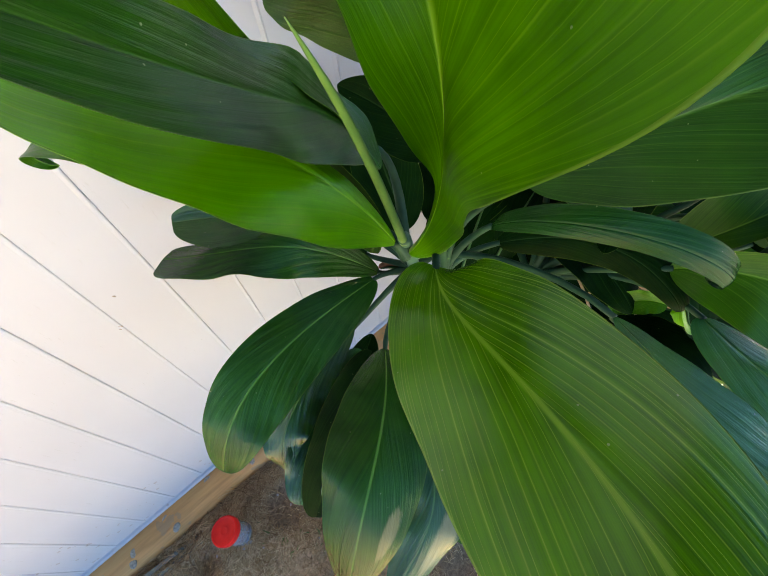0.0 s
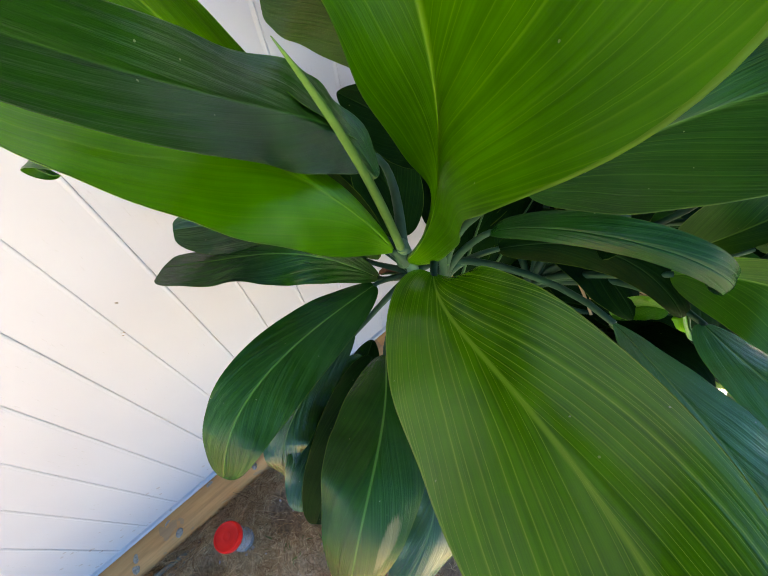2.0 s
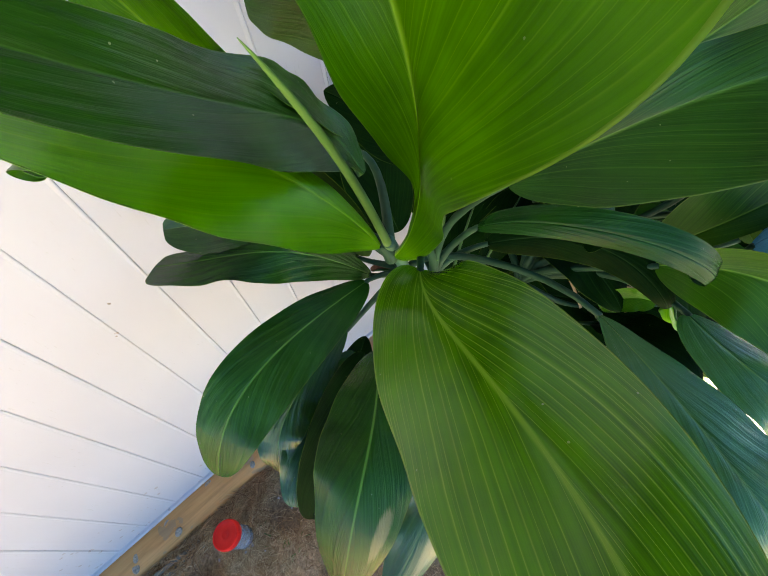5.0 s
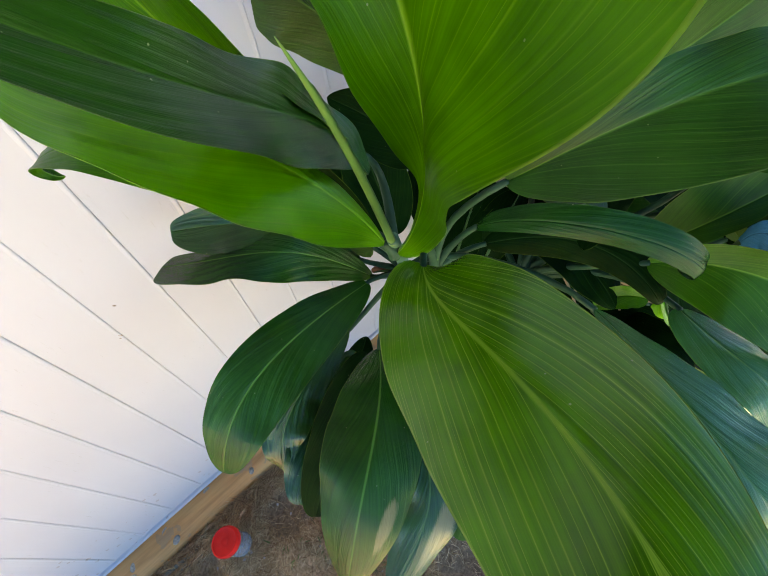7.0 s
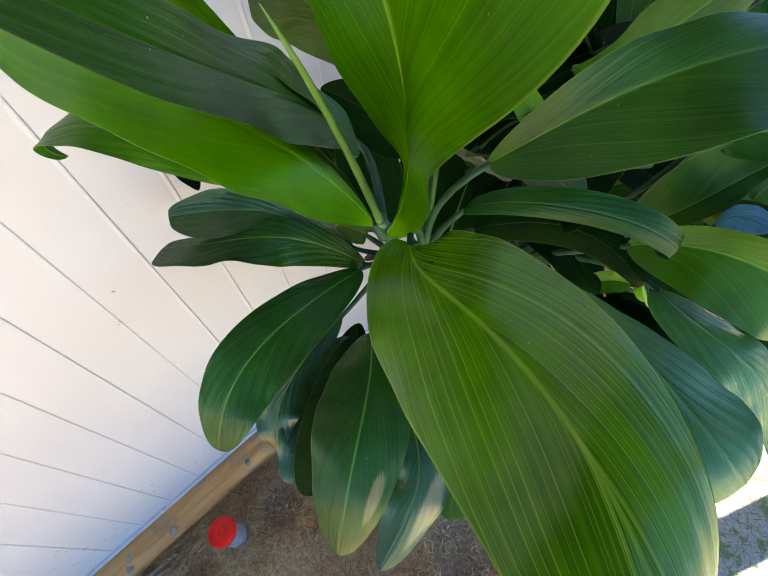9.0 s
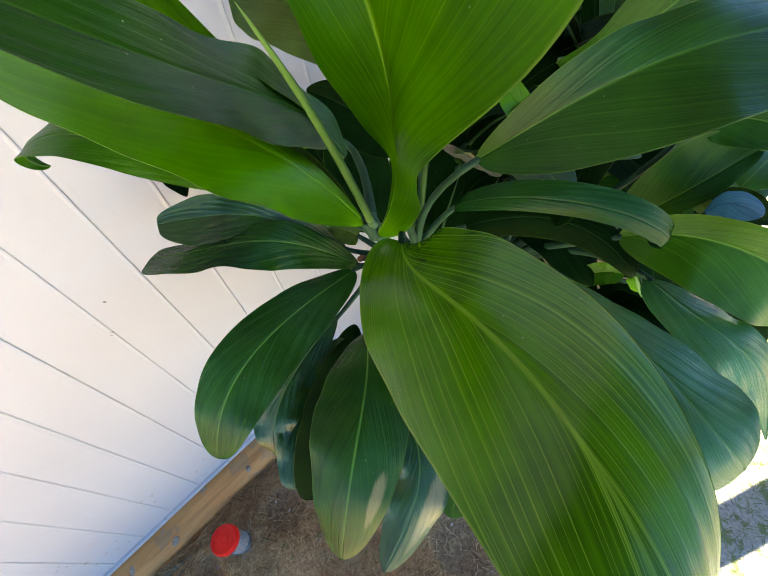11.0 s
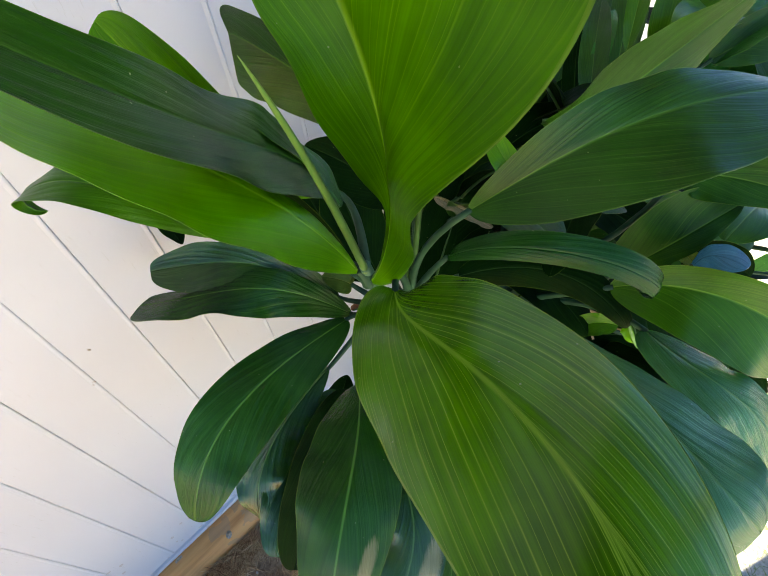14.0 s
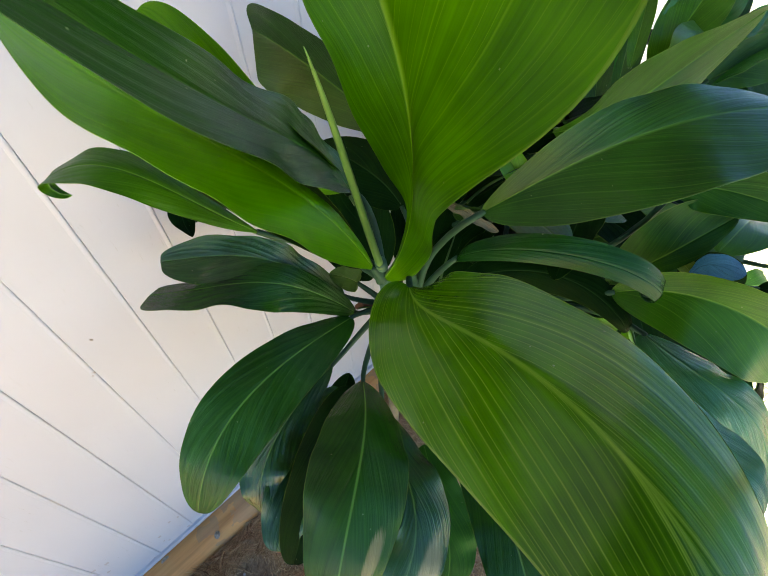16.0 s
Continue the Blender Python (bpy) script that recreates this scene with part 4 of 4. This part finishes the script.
leaf(plant, "deep", ((-0.4846, 0.0942, 0.9609), (-0.4991, 0.0387, 0.978), (-0.5005, 0.0252, 0.9771), (-0.4713, 0.0323, 0.9444)),
     ((0.536, 0.275, -0.798), (0.533, 0.284, -0.797)), (0.0207, 0.0209), (0.604, 0.589), (0.25, 0.25, 0.25), (0.25, 0.25, 0.25), None,
     ripple=0.0015, label="", seed=28, face=1, rib_kind="deep")
leaf(plant, "olive", ((-0.3392, 0.212, 0.8467), (-0.3322, 0.2067, 0.8589), (-0.3424, 0.1999, 0.8669), (-0.3672, 0.1788, 0.865)),
     ((-0.426, 0.662, 0.617), (-0.427, 0.662, 0.616)), (0.0198, 0.0197), (0.591, 0.621), (-0.25, -0.25, -0.25), (-0.25, -0.25, -0.25), STEM_MID,
     ripple=0.0015, label="", seed=29, face=-1, rib_kind="deep")
# filler leaves added behind the crown, mostly near-black, to darken bright gaps
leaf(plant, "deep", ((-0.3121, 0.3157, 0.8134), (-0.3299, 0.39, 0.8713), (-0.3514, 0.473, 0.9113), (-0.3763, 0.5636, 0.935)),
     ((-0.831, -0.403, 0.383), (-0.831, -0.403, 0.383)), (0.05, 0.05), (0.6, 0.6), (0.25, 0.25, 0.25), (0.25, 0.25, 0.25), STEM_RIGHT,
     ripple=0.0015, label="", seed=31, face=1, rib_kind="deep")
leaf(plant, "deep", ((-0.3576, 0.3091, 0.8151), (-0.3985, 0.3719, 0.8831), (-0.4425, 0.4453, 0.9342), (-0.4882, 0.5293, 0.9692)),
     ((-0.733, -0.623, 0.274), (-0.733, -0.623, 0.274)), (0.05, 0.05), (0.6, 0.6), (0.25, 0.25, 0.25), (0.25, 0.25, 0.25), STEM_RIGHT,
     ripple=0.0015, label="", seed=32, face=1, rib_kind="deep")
leaf(back_plant, "deep", ((-0.3061, 0.3354, 0.7413), (-0.2596, 0.43, 0.7705), (-0.2162, 0.5273, 0.7926), (-0.177, 0.628, 0.8066)),
     ((-0.774, 0.208, 0.598), (-0.774, 0.208, 0.598)), (0.05, 0.05), (0.6, 0.6), (0.25, 0.25, 0.25), (0.25, 0.25, 0.25), RIGHT_CROWN,
     ripple=0.0015, label="", seed=33, face=1, rib_kind="deep")
leaf(back_plant, "deep", ((-0.2968, 0.3074, 0.7013), (-0.2335, 0.386, 0.7112), (-0.1628, 0.4565, 0.7146), (-0.0831, 0.5172, 0.7098)),
     ((-0.562, 0.557, 0.612), (-0.562, 0.557, 0.612)), (0.045, 0.045), (0.6, 0.6), (0.25, 0.25, 0.25), (0.25, 0.25, 0.25), RIGHT_CROWN,
     ripple=0.0015, label="", seed=34, face=1, rib_kind="deep")
leaf(back_plant, "mid", ((-0.4009, 0.5287, 0.7903), (-0.4292, 0.6605, 0.8524), (-0.4667, 0.7911, 0.9112), (-0.5138, 0.9208, 0.9656)),
     ((-0.853, -0.398, 0.337), (-0.853, -0.398, 0.337)), (0.06, 0.06), (0.6, 0.6), (0.25, 0.25, 0.25), (0.25, 0.25, 0.25), RIGHT_CROWN,
     ripple=0.0015, label="", seed=35, face=1, rib_kind="deep")
leaf(plant, "deep", ((-0.2852, 0.1482, 0.7181), (-0.2291, 0.0845, 0.7161), (-0.1851, 0.0221, 0.6884), (-0.1518, -0.0379, 0.6364)),
     ((0.717, 0.639, -0.279), (0.717, 0.639, -0.279)), (0.035, 0.035), (0.6, 0.6), (0.25, 0.25, 0.25), (0.25, 0.25, 0.25), None,
     ripple=0.0015, label="", seed=36, face=1, rib_kind="deep")
leaf(back_plant, "mid", ((-0.2232, 0.4818, 0.8367), (-0.1826, 0.5672, 0.8622), (-0.1462, 0.6565, 0.868), (-0.1137, 0.7491, 0.8561)),
     ((-0.71, 0.243, 0.661), (-0.71, 0.243, 0.661)), (0.05, 0.05), (0.6, 0.6), (0.25, 0.25, 0.25), (0.25, 0.25, 0.25), RIGHT_CROWN,
     ripple=0.0015, label="", seed=37, face=1, rib_kind="deep")
leaf(back_plant, "deep", ((-0.1288, 0.4582, 0.72), (-0.0738, 0.5229, 0.7423), (-0.0132, 0.582, 0.7453), (0.0527, 0.6349, 0.727)),
     ((-0.559, 0.558, 0.613), (-0.559, 0.558, 0.613)), (0.045, 0.045), (0.6, 0.6), (0.25, 0.25, 0.25), (0.25, 0.25, 0.25), RIGHT_CROWN,
     ripple=0.0015, label="", seed=38, face=1, rib_kind="deep")
leaf(back_plant, "mid", ((-0.1421, 0.5707, 0.7665), (-0.0968, 0.6375, 0.8117), (-0.0575, 0.7136, 0.8295), (-0.0254, 0.7991, 0.8193)),
     ((-0.783, 0.271, 0.56), (-0.783, 0.271, 0.56)), (0.045, 0.045), (0.6, 0.6), (0.25, 0.25, 0.25), (0.25, 0.25, 0.25), RIGHT_CROWN,
     ripple=0.0015, label="", seed=39, face=1, rib_kind="deep")
leaf(plant, "sheen", ((-0.3647, 0.9423, 1.0098), (-0.3502, 1.0039, 1.0571), (-0.3466, 1.0681, 1.1017), (-0.3537, 1.1346, 1.144)),
     ((-0.877, -0.242, 0.415), (-0.877, -0.242, 0.415)), (0.06, 0.06), (0.6, 0.6), (0.25, 0.25, 0.25), (0.25, 0.25, 0.25), None,
     ripple=0.0015, label="", seed=40, face=1, rib_kind="deep")
leaf(back_plant, "mid", ((-0.3097, 0.7477, 0.9754), (-0.3437, 0.7884, 1.0468), (-0.3806, 0.843, 1.1042), (-0.4211, 0.9098, 1.1482)),
     ((-0.875, -0.466, -0.13), (-0.875, -0.466, -0.13)), (0.03, 0.03), (0.6, 0.6), (0.25, 0.25, 0.25), (0.25, 0.25, 0.25), RIGHT_CROWN,
     ripple=0.0015, label="", seed=41, face=1, rib_kind="deep")
leaf(back_plant, "mid", ((-0.285, 0.6485, 0.9866), (-0.312, 0.6644, 1.041), (-0.3417, 0.6973, 1.081), (-0.3737, 0.7459, 1.1075)),
     ((-0.833, -0.519, -0.192), (-0.833, -0.519, -0.192)), (0.022, 0.022), (0.6, 0.6), (0.25, 0.25, 0.25), (0.25, 0.25, 0.25), RIGHT_CROWN,
     ripple=0.0015, label="", seed=42, face=1, rib_kind="deep")
leaf(back_plant, "deep", ((-0.0498, 0.5942, 0.8571), (-0.0364, 0.6, 0.8888), (-0.014, 0.6096, 0.8947), (0.0161, 0.621, 0.8756)),
     ((-0.401, 0.48, 0.78), (-0.401, 0.48, 0.78)), (0.028, 0.028), (0.6, 0.6), (0.25, 0.25, 0.25), (0.25, 0.25, 0.25), RIGHT_CROWN,
     ripple=0.0015, label="", seed=43, face=1, rib_kind="deep")
leaf(back_plant, "mid", ((-0.3831, 0.6653, 0.9071), (-0.3968, 0.7544, 0.9868), (-0.4185, 0.8511, 1.0539), (-0.4482, 0.954, 1.1099)),
     ((-0.877, -0.393, 0.277), (-0.877, -0.393, 0.277)), (0.05, 0.05), (0.6, 0.6), (0.25, 0.25, 0.25), (0.25, 0.25, 0.25), RIGHT_CROWN,
     ripple=0.0015, label="", seed=44, face=1, rib_kind="deep")
leaf(back_plant, "mid", ((-0.2355, 0.882, 1.0152), (-0.214, 0.9176, 1.0454), (-0.186, 0.9555, 1.0571), (-0.1522, 0.9949, 1.0513)),
     ((-0.495, 0.096, 0.863), (-0.495, 0.096, 0.863)), (0.04, 0.04), (0.6, 0.6), (0.25, 0.25, 0.25), (0.25, 0.25, 0.25), RIGHT_CROWN,
     ripple=0.0015, label="", seed=45, face=1, rib_kind="deep")
leaf(back_plant, "sheen", ((-0.2239, 0.9131, 0.8587), (-0.2395, 1.0073, 0.9416), (-0.2625, 1.1087, 1.0125), (-0.2926, 1.2164, 1.0722)),
     ((-0.966, -0.252, 0.047), (-0.966, -0.252, 0.047)), (0.06, 0.06), (0.6, 0.6), (0.25, 0.25, 0.25), (0.25, 0.25, 0.25), RIGHT_CROWN,
     ripple=0.0015, label="", seed=46, face=1, rib_kind="deep")
# more near-black filler, its colour standing in for shade between leaves
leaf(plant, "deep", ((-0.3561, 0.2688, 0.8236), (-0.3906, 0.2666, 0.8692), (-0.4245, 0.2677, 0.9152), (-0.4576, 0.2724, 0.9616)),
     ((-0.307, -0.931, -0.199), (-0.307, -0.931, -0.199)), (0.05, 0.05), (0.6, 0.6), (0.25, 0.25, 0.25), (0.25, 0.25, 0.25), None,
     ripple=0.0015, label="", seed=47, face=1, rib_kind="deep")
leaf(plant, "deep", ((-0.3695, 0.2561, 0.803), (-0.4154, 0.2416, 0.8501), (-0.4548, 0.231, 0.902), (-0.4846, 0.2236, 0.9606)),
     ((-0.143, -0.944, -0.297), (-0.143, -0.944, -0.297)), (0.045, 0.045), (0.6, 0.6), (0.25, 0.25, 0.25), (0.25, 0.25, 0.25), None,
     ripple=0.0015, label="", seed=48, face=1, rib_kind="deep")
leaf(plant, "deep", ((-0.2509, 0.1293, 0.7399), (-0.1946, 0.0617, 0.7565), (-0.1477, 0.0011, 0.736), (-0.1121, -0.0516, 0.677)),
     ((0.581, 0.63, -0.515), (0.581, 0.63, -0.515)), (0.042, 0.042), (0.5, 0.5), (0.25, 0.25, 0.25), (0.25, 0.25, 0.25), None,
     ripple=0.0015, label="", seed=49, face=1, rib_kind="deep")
leaf(plant, "grass", ((-0.3485, 0.9293, 0.99), (-0.3527, 0.9843, 1.0501), (-0.358, 1.0437, 1.105), (-0.3657, 1.1083, 1.1536)),
     ((-0.92, -0.308, 0.24), (-0.92, -0.308, 0.24)), (0.055, 0.055), (0.6, 0.6), (0.25, 0.25, 0.25), (0.25, 0.25, 0.25), None,
     ripple=0.0015, label="", seed=50, face=1, rib_kind="pale")
leaf(plant, "grass", ((-0.2846, 0.6959, 1.0653), (-0.2941, 0.7069, 1.1082), (-0.3097, 0.727, 1.1442), (-0.3311, 0.7551, 1.1739)),
     ((-0.881, -0.454, -0.132), (-0.881, -0.454, -0.132)), (0.015, 0.015), (0.6, 0.6), (0.25, 0.25, 0.25), (0.25, 0.25, 0.25), None,
     ripple=0.0015, label="", seed=51, face=1, rib_kind="pale")
leaf(plant, "sheen", ((-0.3011, 0.6562, 1.0033), (-0.3127, 0.6769, 1.0484), (-0.3305, 0.7099, 1.0789), (-0.3537, 0.7537, 1.0959)),
     ((-0.884, -0.468, -0.009), (-0.884, -0.468, -0.009)), (0.014, 0.014), (0.6, 0.6), (0.25, 0.25, 0.25), (0.25, 0.25, 0.25), None,
     ripple=0.0015, label="", seed=52, face=1, rib_kind="deep")
leaf(plant, "sheen", ((-0.2284, 0.887, 1.0117), (-0.2166, 0.92, 1.0518), (-0.1959, 0.9586, 1.0755), (-0.1679, 1.0036, 1.0823)),
     ((-0.884, 0.467, -0.021), (-0.884, 0.467, -0.021)), (0.042, 0.042), (0.6, 0.6), (0.25, 0.25, 0.25), (0.25, 0.25, 0.25), None,
     ripple=0.0015, label="", seed=53, face=1, rib_kind="deep")
leaf(plant, "deep", ((-0.3004, 0.6523, 0.9446), (-0.3345, 0.6699, 0.9923), (-0.3668, 0.6999, 1.0331), (-0.3971, 0.7414, 1.0671)),
     ((-0.801, -0.555, -0.226), (-0.801, -0.555, -0.226)), (0.02, 0.02), (0.6, 0.6), (0.25, 0.25, 0.25), (0.25, 0.25, 0.25), None,
     ripple=0.0015, label="", seed=54, face=1, rib_kind="deep")
leaf(plant, "lime", ((-0.0804, 0.4507, 0.8646), (-0.0496, 0.4476, 0.8700), (-0.0260, 0.4440, 0.8640), (-0.0172, 0.4309, 0.8383)),
     ((0.75, -0.55, 0.35), (0.70, -0.60, 0.35)), (0.016, 0.016), (0.5, 0.35), (0.5, 0.6, 0.4), (0.5, 0.6, 0.4), None,
     ripple=0.0015, label="", seed=55, face=1, rib_kind="deep", tip_curl=-1.8, curl_from=0.7)
leaf(plant, "grass", ((-0.0513, 0.4552, 0.8363), (-0.0699, 0.4425, 0.8415), (-0.0862, 0.4320, 0.8290), (-0.0924, 0.4199, 0.8013)),
     ((0.35, -0.45, -0.82), (0.35, -0.45, -0.82)), (0.018, 0.018), (0.35, 0.4), (0.4, 0.5, 0.4), (0.4, 0.5, 0.4), None,
     ripple=0.0015, label="", seed=56, face=1, rib_kind="deep")
leaf(back_plant, "yellow", ((0.0022, 0.5612, 0.6957), (0.0282, 0.5621, 0.6808), (0.0515, 0.5692, 0.6649), (0.0715, 0.5827, 0.6477)),
     ((0.204, 0.747, 0.633), (0.204, 0.747, 0.633)), (0.02, 0.02), (0.6, 0.6), (0.25, 0.25, 0.25), (0.25, 0.25, 0.25), RIGHT_CROWN,
     ripple=0.0015, label="", seed=57, face=1, rib_kind="deep")
leaf(plant, "lime", ((-0.2428, 0.4391, 0.982), (-0.2353, 0.4331, 0.9922), (-0.2606, 0.414, 1.0092), (-0.293, 0.4216, 1.0472)),
     ((0.491, 0.73, 0.476), (0.5, 0.721, 0.479)), (0.0182, 0.0183), (0.571, 0.555), (-0.25, -0.27, -0.26), (-0.25, -0.26, -0.25), None,
     ripple=0.0015, label="small yellowing leaf", seed=58, face=-1, rib_kind="deep")


# green leaf whose sky reflection is painted as blue colour
leaf(back_plant, "polished", ((-0.0278, 0.5065, 0.9314), (-0.0286, 0.5107, 0.9534), (-0.0182, 0.5083, 0.9661), (0.0163, 0.4916, 0.9756)),
     ((-0.62, 0.74, 0.25), (-0.62, 0.74, 0.25)), (0.017, 0.020), (0.5, 0.5), (-0.25, -0.3, -0.25), (-0.25, -0.3, -0.25), RIGHT_CROWN,
     ripple=0.001, label="glossy leaf with a sky reflection painted blue and dark folds", seed=60, face=1, rib_kind="deep", crease=0.006)
leaf(back_plant, "yellow", ((-0.0501, 0.5360, 0.9233), (-0.0424, 0.5323, 0.9256), (-0.0330, 0.5266, 0.9251), (-0.0216, 0.5238, 0.9204)),
     ((-0.62, 0.74, 0.25), (-0.62, 0.74, 0.25)), (0.011, 0.011), (0.5, 0.5), (0.2, 0.2, 0.2), (0.2, 0.2, 0.2), RIGHT_CROWN,
     ripple=0.001, label="small yellow withered leaf", seed=61, face=1, rib_kind="deep")
# two near-black leaves added to cover bright wall between the stems
leaf(plant, "deep", ((-0.2630, 0.2994, 0.7846), (-0.2797, 0.3254, 0.8229), (-0.3016, 0.3610, 0.8485), (-0.3245, 0.4030, 0.8700)),
     ((0.55, 0.83, -0.08), (0.55, 0.83, -0.08)), (0.036, 0.036), (0.5, 0.5), (0.2, 0.2, 0.2), (0.2, 0.2, 0.2), None,
     ripple=0.0015, label="", seed=62, face=1, rib_kind="deep")
leaf(plant, "deep", ((-0.2516, 0.3518, 0.7820), (-0.2585, 0.3785, 0.8172), (-0.2681, 0.4077, 0.8460), (-0.2784, 0.4429, 0.8694)),
     ((0.55, 0.83, -0.08), (0.55, 0.83, -0.08)), (0.036, 0.036), (0.5, 0.5), (0.2, 0.2, 0.2), (0.2, 0.2, 0.2), None,
     ripple=0.0015, label="", seed=63, face=1, rib_kind="deep")
leaf(back_plant, "dry", ((-0.3171, 0.3552, 0.9510), (-0.2965, 0.3694, 0.9440), (-0.2715, 0.3841, 0.9354), (-0.2435, 0.4031, 0.9154)),
     ((0.2, 0.3, 0.9), (0.2, 0.3, 0.9)), (0.008, 0.010), (0.4, 0.4), (0.4, 0.6, 0.4), (0.4, 0.6, 0.4), None,
     ripple=0.002, label="dry tan leaf strip", seed=64, face=1, rib_kind="deep")
leaf(back_plant, "dry", ((-0.2330, 0.3945, 0.8702), (-0.2166, 0.4035, 0.8676), (-0.2001, 0.4120, 0.8655), (-0.1794, 0.4171, 0.8590)),
     ((0.2, 0.3, 0.9), (0.2, 0.3, 0.9)), (0.009, 0.010), (0.4, 0.4), (0.4, 0.6, 0.4), (0.4, 0.6, 0.4), None,
     ripple=0.003, label="dry reddish leaf scrap", seed=65, face=1, rib_kind="deep")
# rolled young leaf
tube("rolled_leaf", curve3([(-0.211, 0.170, 1.005), (-0.2135, 0.148, 1.105), (-0.165, 0.112, 1.190), (-0.136, 0.086, 1.242)], 24),
     [0.0042 - 0.0026 * (i / 23) - 0.0014 * (i / 23) ** 6 for i in range(24)], RIB["pale"], plant, 12, "rolled young leaf, a pale green spear")
for a, b, r in (((-0.242, 0.243, 0.90), (-0.272, 0.265, 1.055), 0.0046), ((-0.240, 0.250, 0.89), (-0.262, 0.292, 1.085), 0.0038)):
    tube("petiole", curve3([a, Vector(a).lerp(Vector(b), 0.3), Vector(a).lerp(Vector(b), 0.7), b], 8), [r] * 8, PETIOLE, plant, 10)


def free_leaf(plant_ob, kind, root, az, rise, length, width, droop, seed, rib_kind="deep"):
    """A leaf that leaves root towards az, climbs by rise and droops towards its tip."""
    r = random.Random(seed)
    out = Vector((math.cos(az), math.sin(az), 0))
    up = Vector((0, 0, 1))
    root = Vector(root)
    stalk = 0.3 * length
    p0 = root + out * stalk * math.cos(rise) + up * stalk * math.sin(rise)
    p1 = p0 + (out * math.cos(rise) + up * math.sin(rise)) * length * 0.36
    d = rise - droop * 0.6
    p2 = p1 + (out * math.cos(d) + up * math.sin(d)) * length * 0.34
    d = rise - droop * 1.4
    p3 = p2 + (out * math.cos(d) + up * math.sin(d)) * length * 0.32
    side = out.cross(up)
    tw = r.uniform(-0.35, 0.35)
    s0 = side * math.cos(tw) + up * math.sin(tw)
    s1 = side * math.cos(tw * 1.6) + up * math.sin(tw * 1.6)
    return leaf(plant_ob, kind, (p0, p1, p2, p3), (s0, s1), (width, width * r.uniform(0.85, 1.1)), (0.6, 0.6), (-0.3, -0.2, 0.15), (-0.3, -0.2, 0.15),
                root, 0.0022, "", seed, -1, rib_kind)


def free_plant(x, y, top, count, seed, label, lo=0.0, hi=6.283, size=0.30, kinds=("deep", "deep", "mid", "grass")):
    r = random.Random(seed)
    p = tagged(empty("ti_plant", (0, 0, 0)), label, "plant", "ti plants by the wall")
    tube("cane", curve3([(x, y, -0.03), (x, y, top * 0.4), (x + 0.02, y - 0.02, top * 0.7), (x + 0.01, y - 0.01, top)], 12), [0.012 - 0.005 * i / 11 for i in range(12)], CANE, p, 10)
    for i in range(count):
        az = lo + (hi - lo) * ((i * 0.618 + r.uniform(-0.05, 0.05)) % 1.0)
        f = i / max(1, count - 1)
        root = (x + 0.01, y - 0.01, top - 0.26 * (1 - f))
        kind = r.choice(kinds[:3]) if f < 0.7 else r.choice(kinds[2:])
        free_leaf(p, kind, root, az, -0.1 + 1.2 * f + r.uniform(-0.1, 0.1), size * r.uniform(0.75, 1.1), size * r.uniform(0.13, 0.18), 0.8 + 0.5 * (1 - f), seed * 100 + i)
    return p


# inner plants: mostly near-black leaves that hold the shade in their colour
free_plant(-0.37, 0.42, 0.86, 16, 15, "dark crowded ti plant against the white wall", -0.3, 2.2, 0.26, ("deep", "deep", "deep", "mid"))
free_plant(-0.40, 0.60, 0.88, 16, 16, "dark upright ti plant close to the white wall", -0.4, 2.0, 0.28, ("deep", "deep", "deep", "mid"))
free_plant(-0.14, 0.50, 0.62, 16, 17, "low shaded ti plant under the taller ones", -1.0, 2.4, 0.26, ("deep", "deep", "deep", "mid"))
free_plant(-0.26, 0.66, 0.86, 15, 5, "green ti plant standing behind in a row", size=0.30, kinds=("deep", "deep", "deep", "mid"))
free_plant(-0.06, 0.92, 0.80, 14, 6, "green ti plant at the end of the row", size=0.32)
free_plant(-0.30, 1.15, 0.95, 14, 7, "tall green ti plant near the house corner", size=0.34)

# dead leaf caught in the stem
leaf(plant, "yellow", ((-0.315, 0.235, 0.795), (-0.325, 0.222, 0.802), (-0.335, 0.212, 0.798), (-0.342, 0.205, 0.788)), ((0.2, 0.3, 0.9), (0.5, 0.2, 0.8)), (0.009, 0.010), (0.5, 0.4), (0.5, 0.6, 0.4), (0.4, 0.7, 0.2),
     None, 0.002, "shrivelled brown leaf scrap", 77).data.materials[0] = DEAD

# dry and green stalks in the shade behind the crown
for a, b, r in (
        ((-0.175, 0.438, 0.815), (-0.079, 0.491, 0.795), 0.0022),
        ((-0.124, 0.442, 0.809), (-0.045, 0.507, 0.803), 0.0018),
        ((-0.139, 0.487, 0.796), (-0.073, 0.465, 0.771), 0.0016),
        ((-0.130, 0.423, 0.794), (-0.046, 0.501, 0.789), 0.0014),
        ((-0.214, 0.453, 0.795), (-0.118, 0.433, 0.753), 0.0020),
        ((-0.131, 0.529, 0.792), (-0.096, 0.469, 0.775), 0.0014)):
    tube("dry_stalk", curve3([a, Vector(a).lerp(Vector(b), 0.35) + Vector((0.004, 0, 0.006)), Vector(a).lerp(Vector(b), 0.7) + Vector((0, 0.004, 0.004)), b], 7), [r] * 7, TWIG, back_plant, 8)
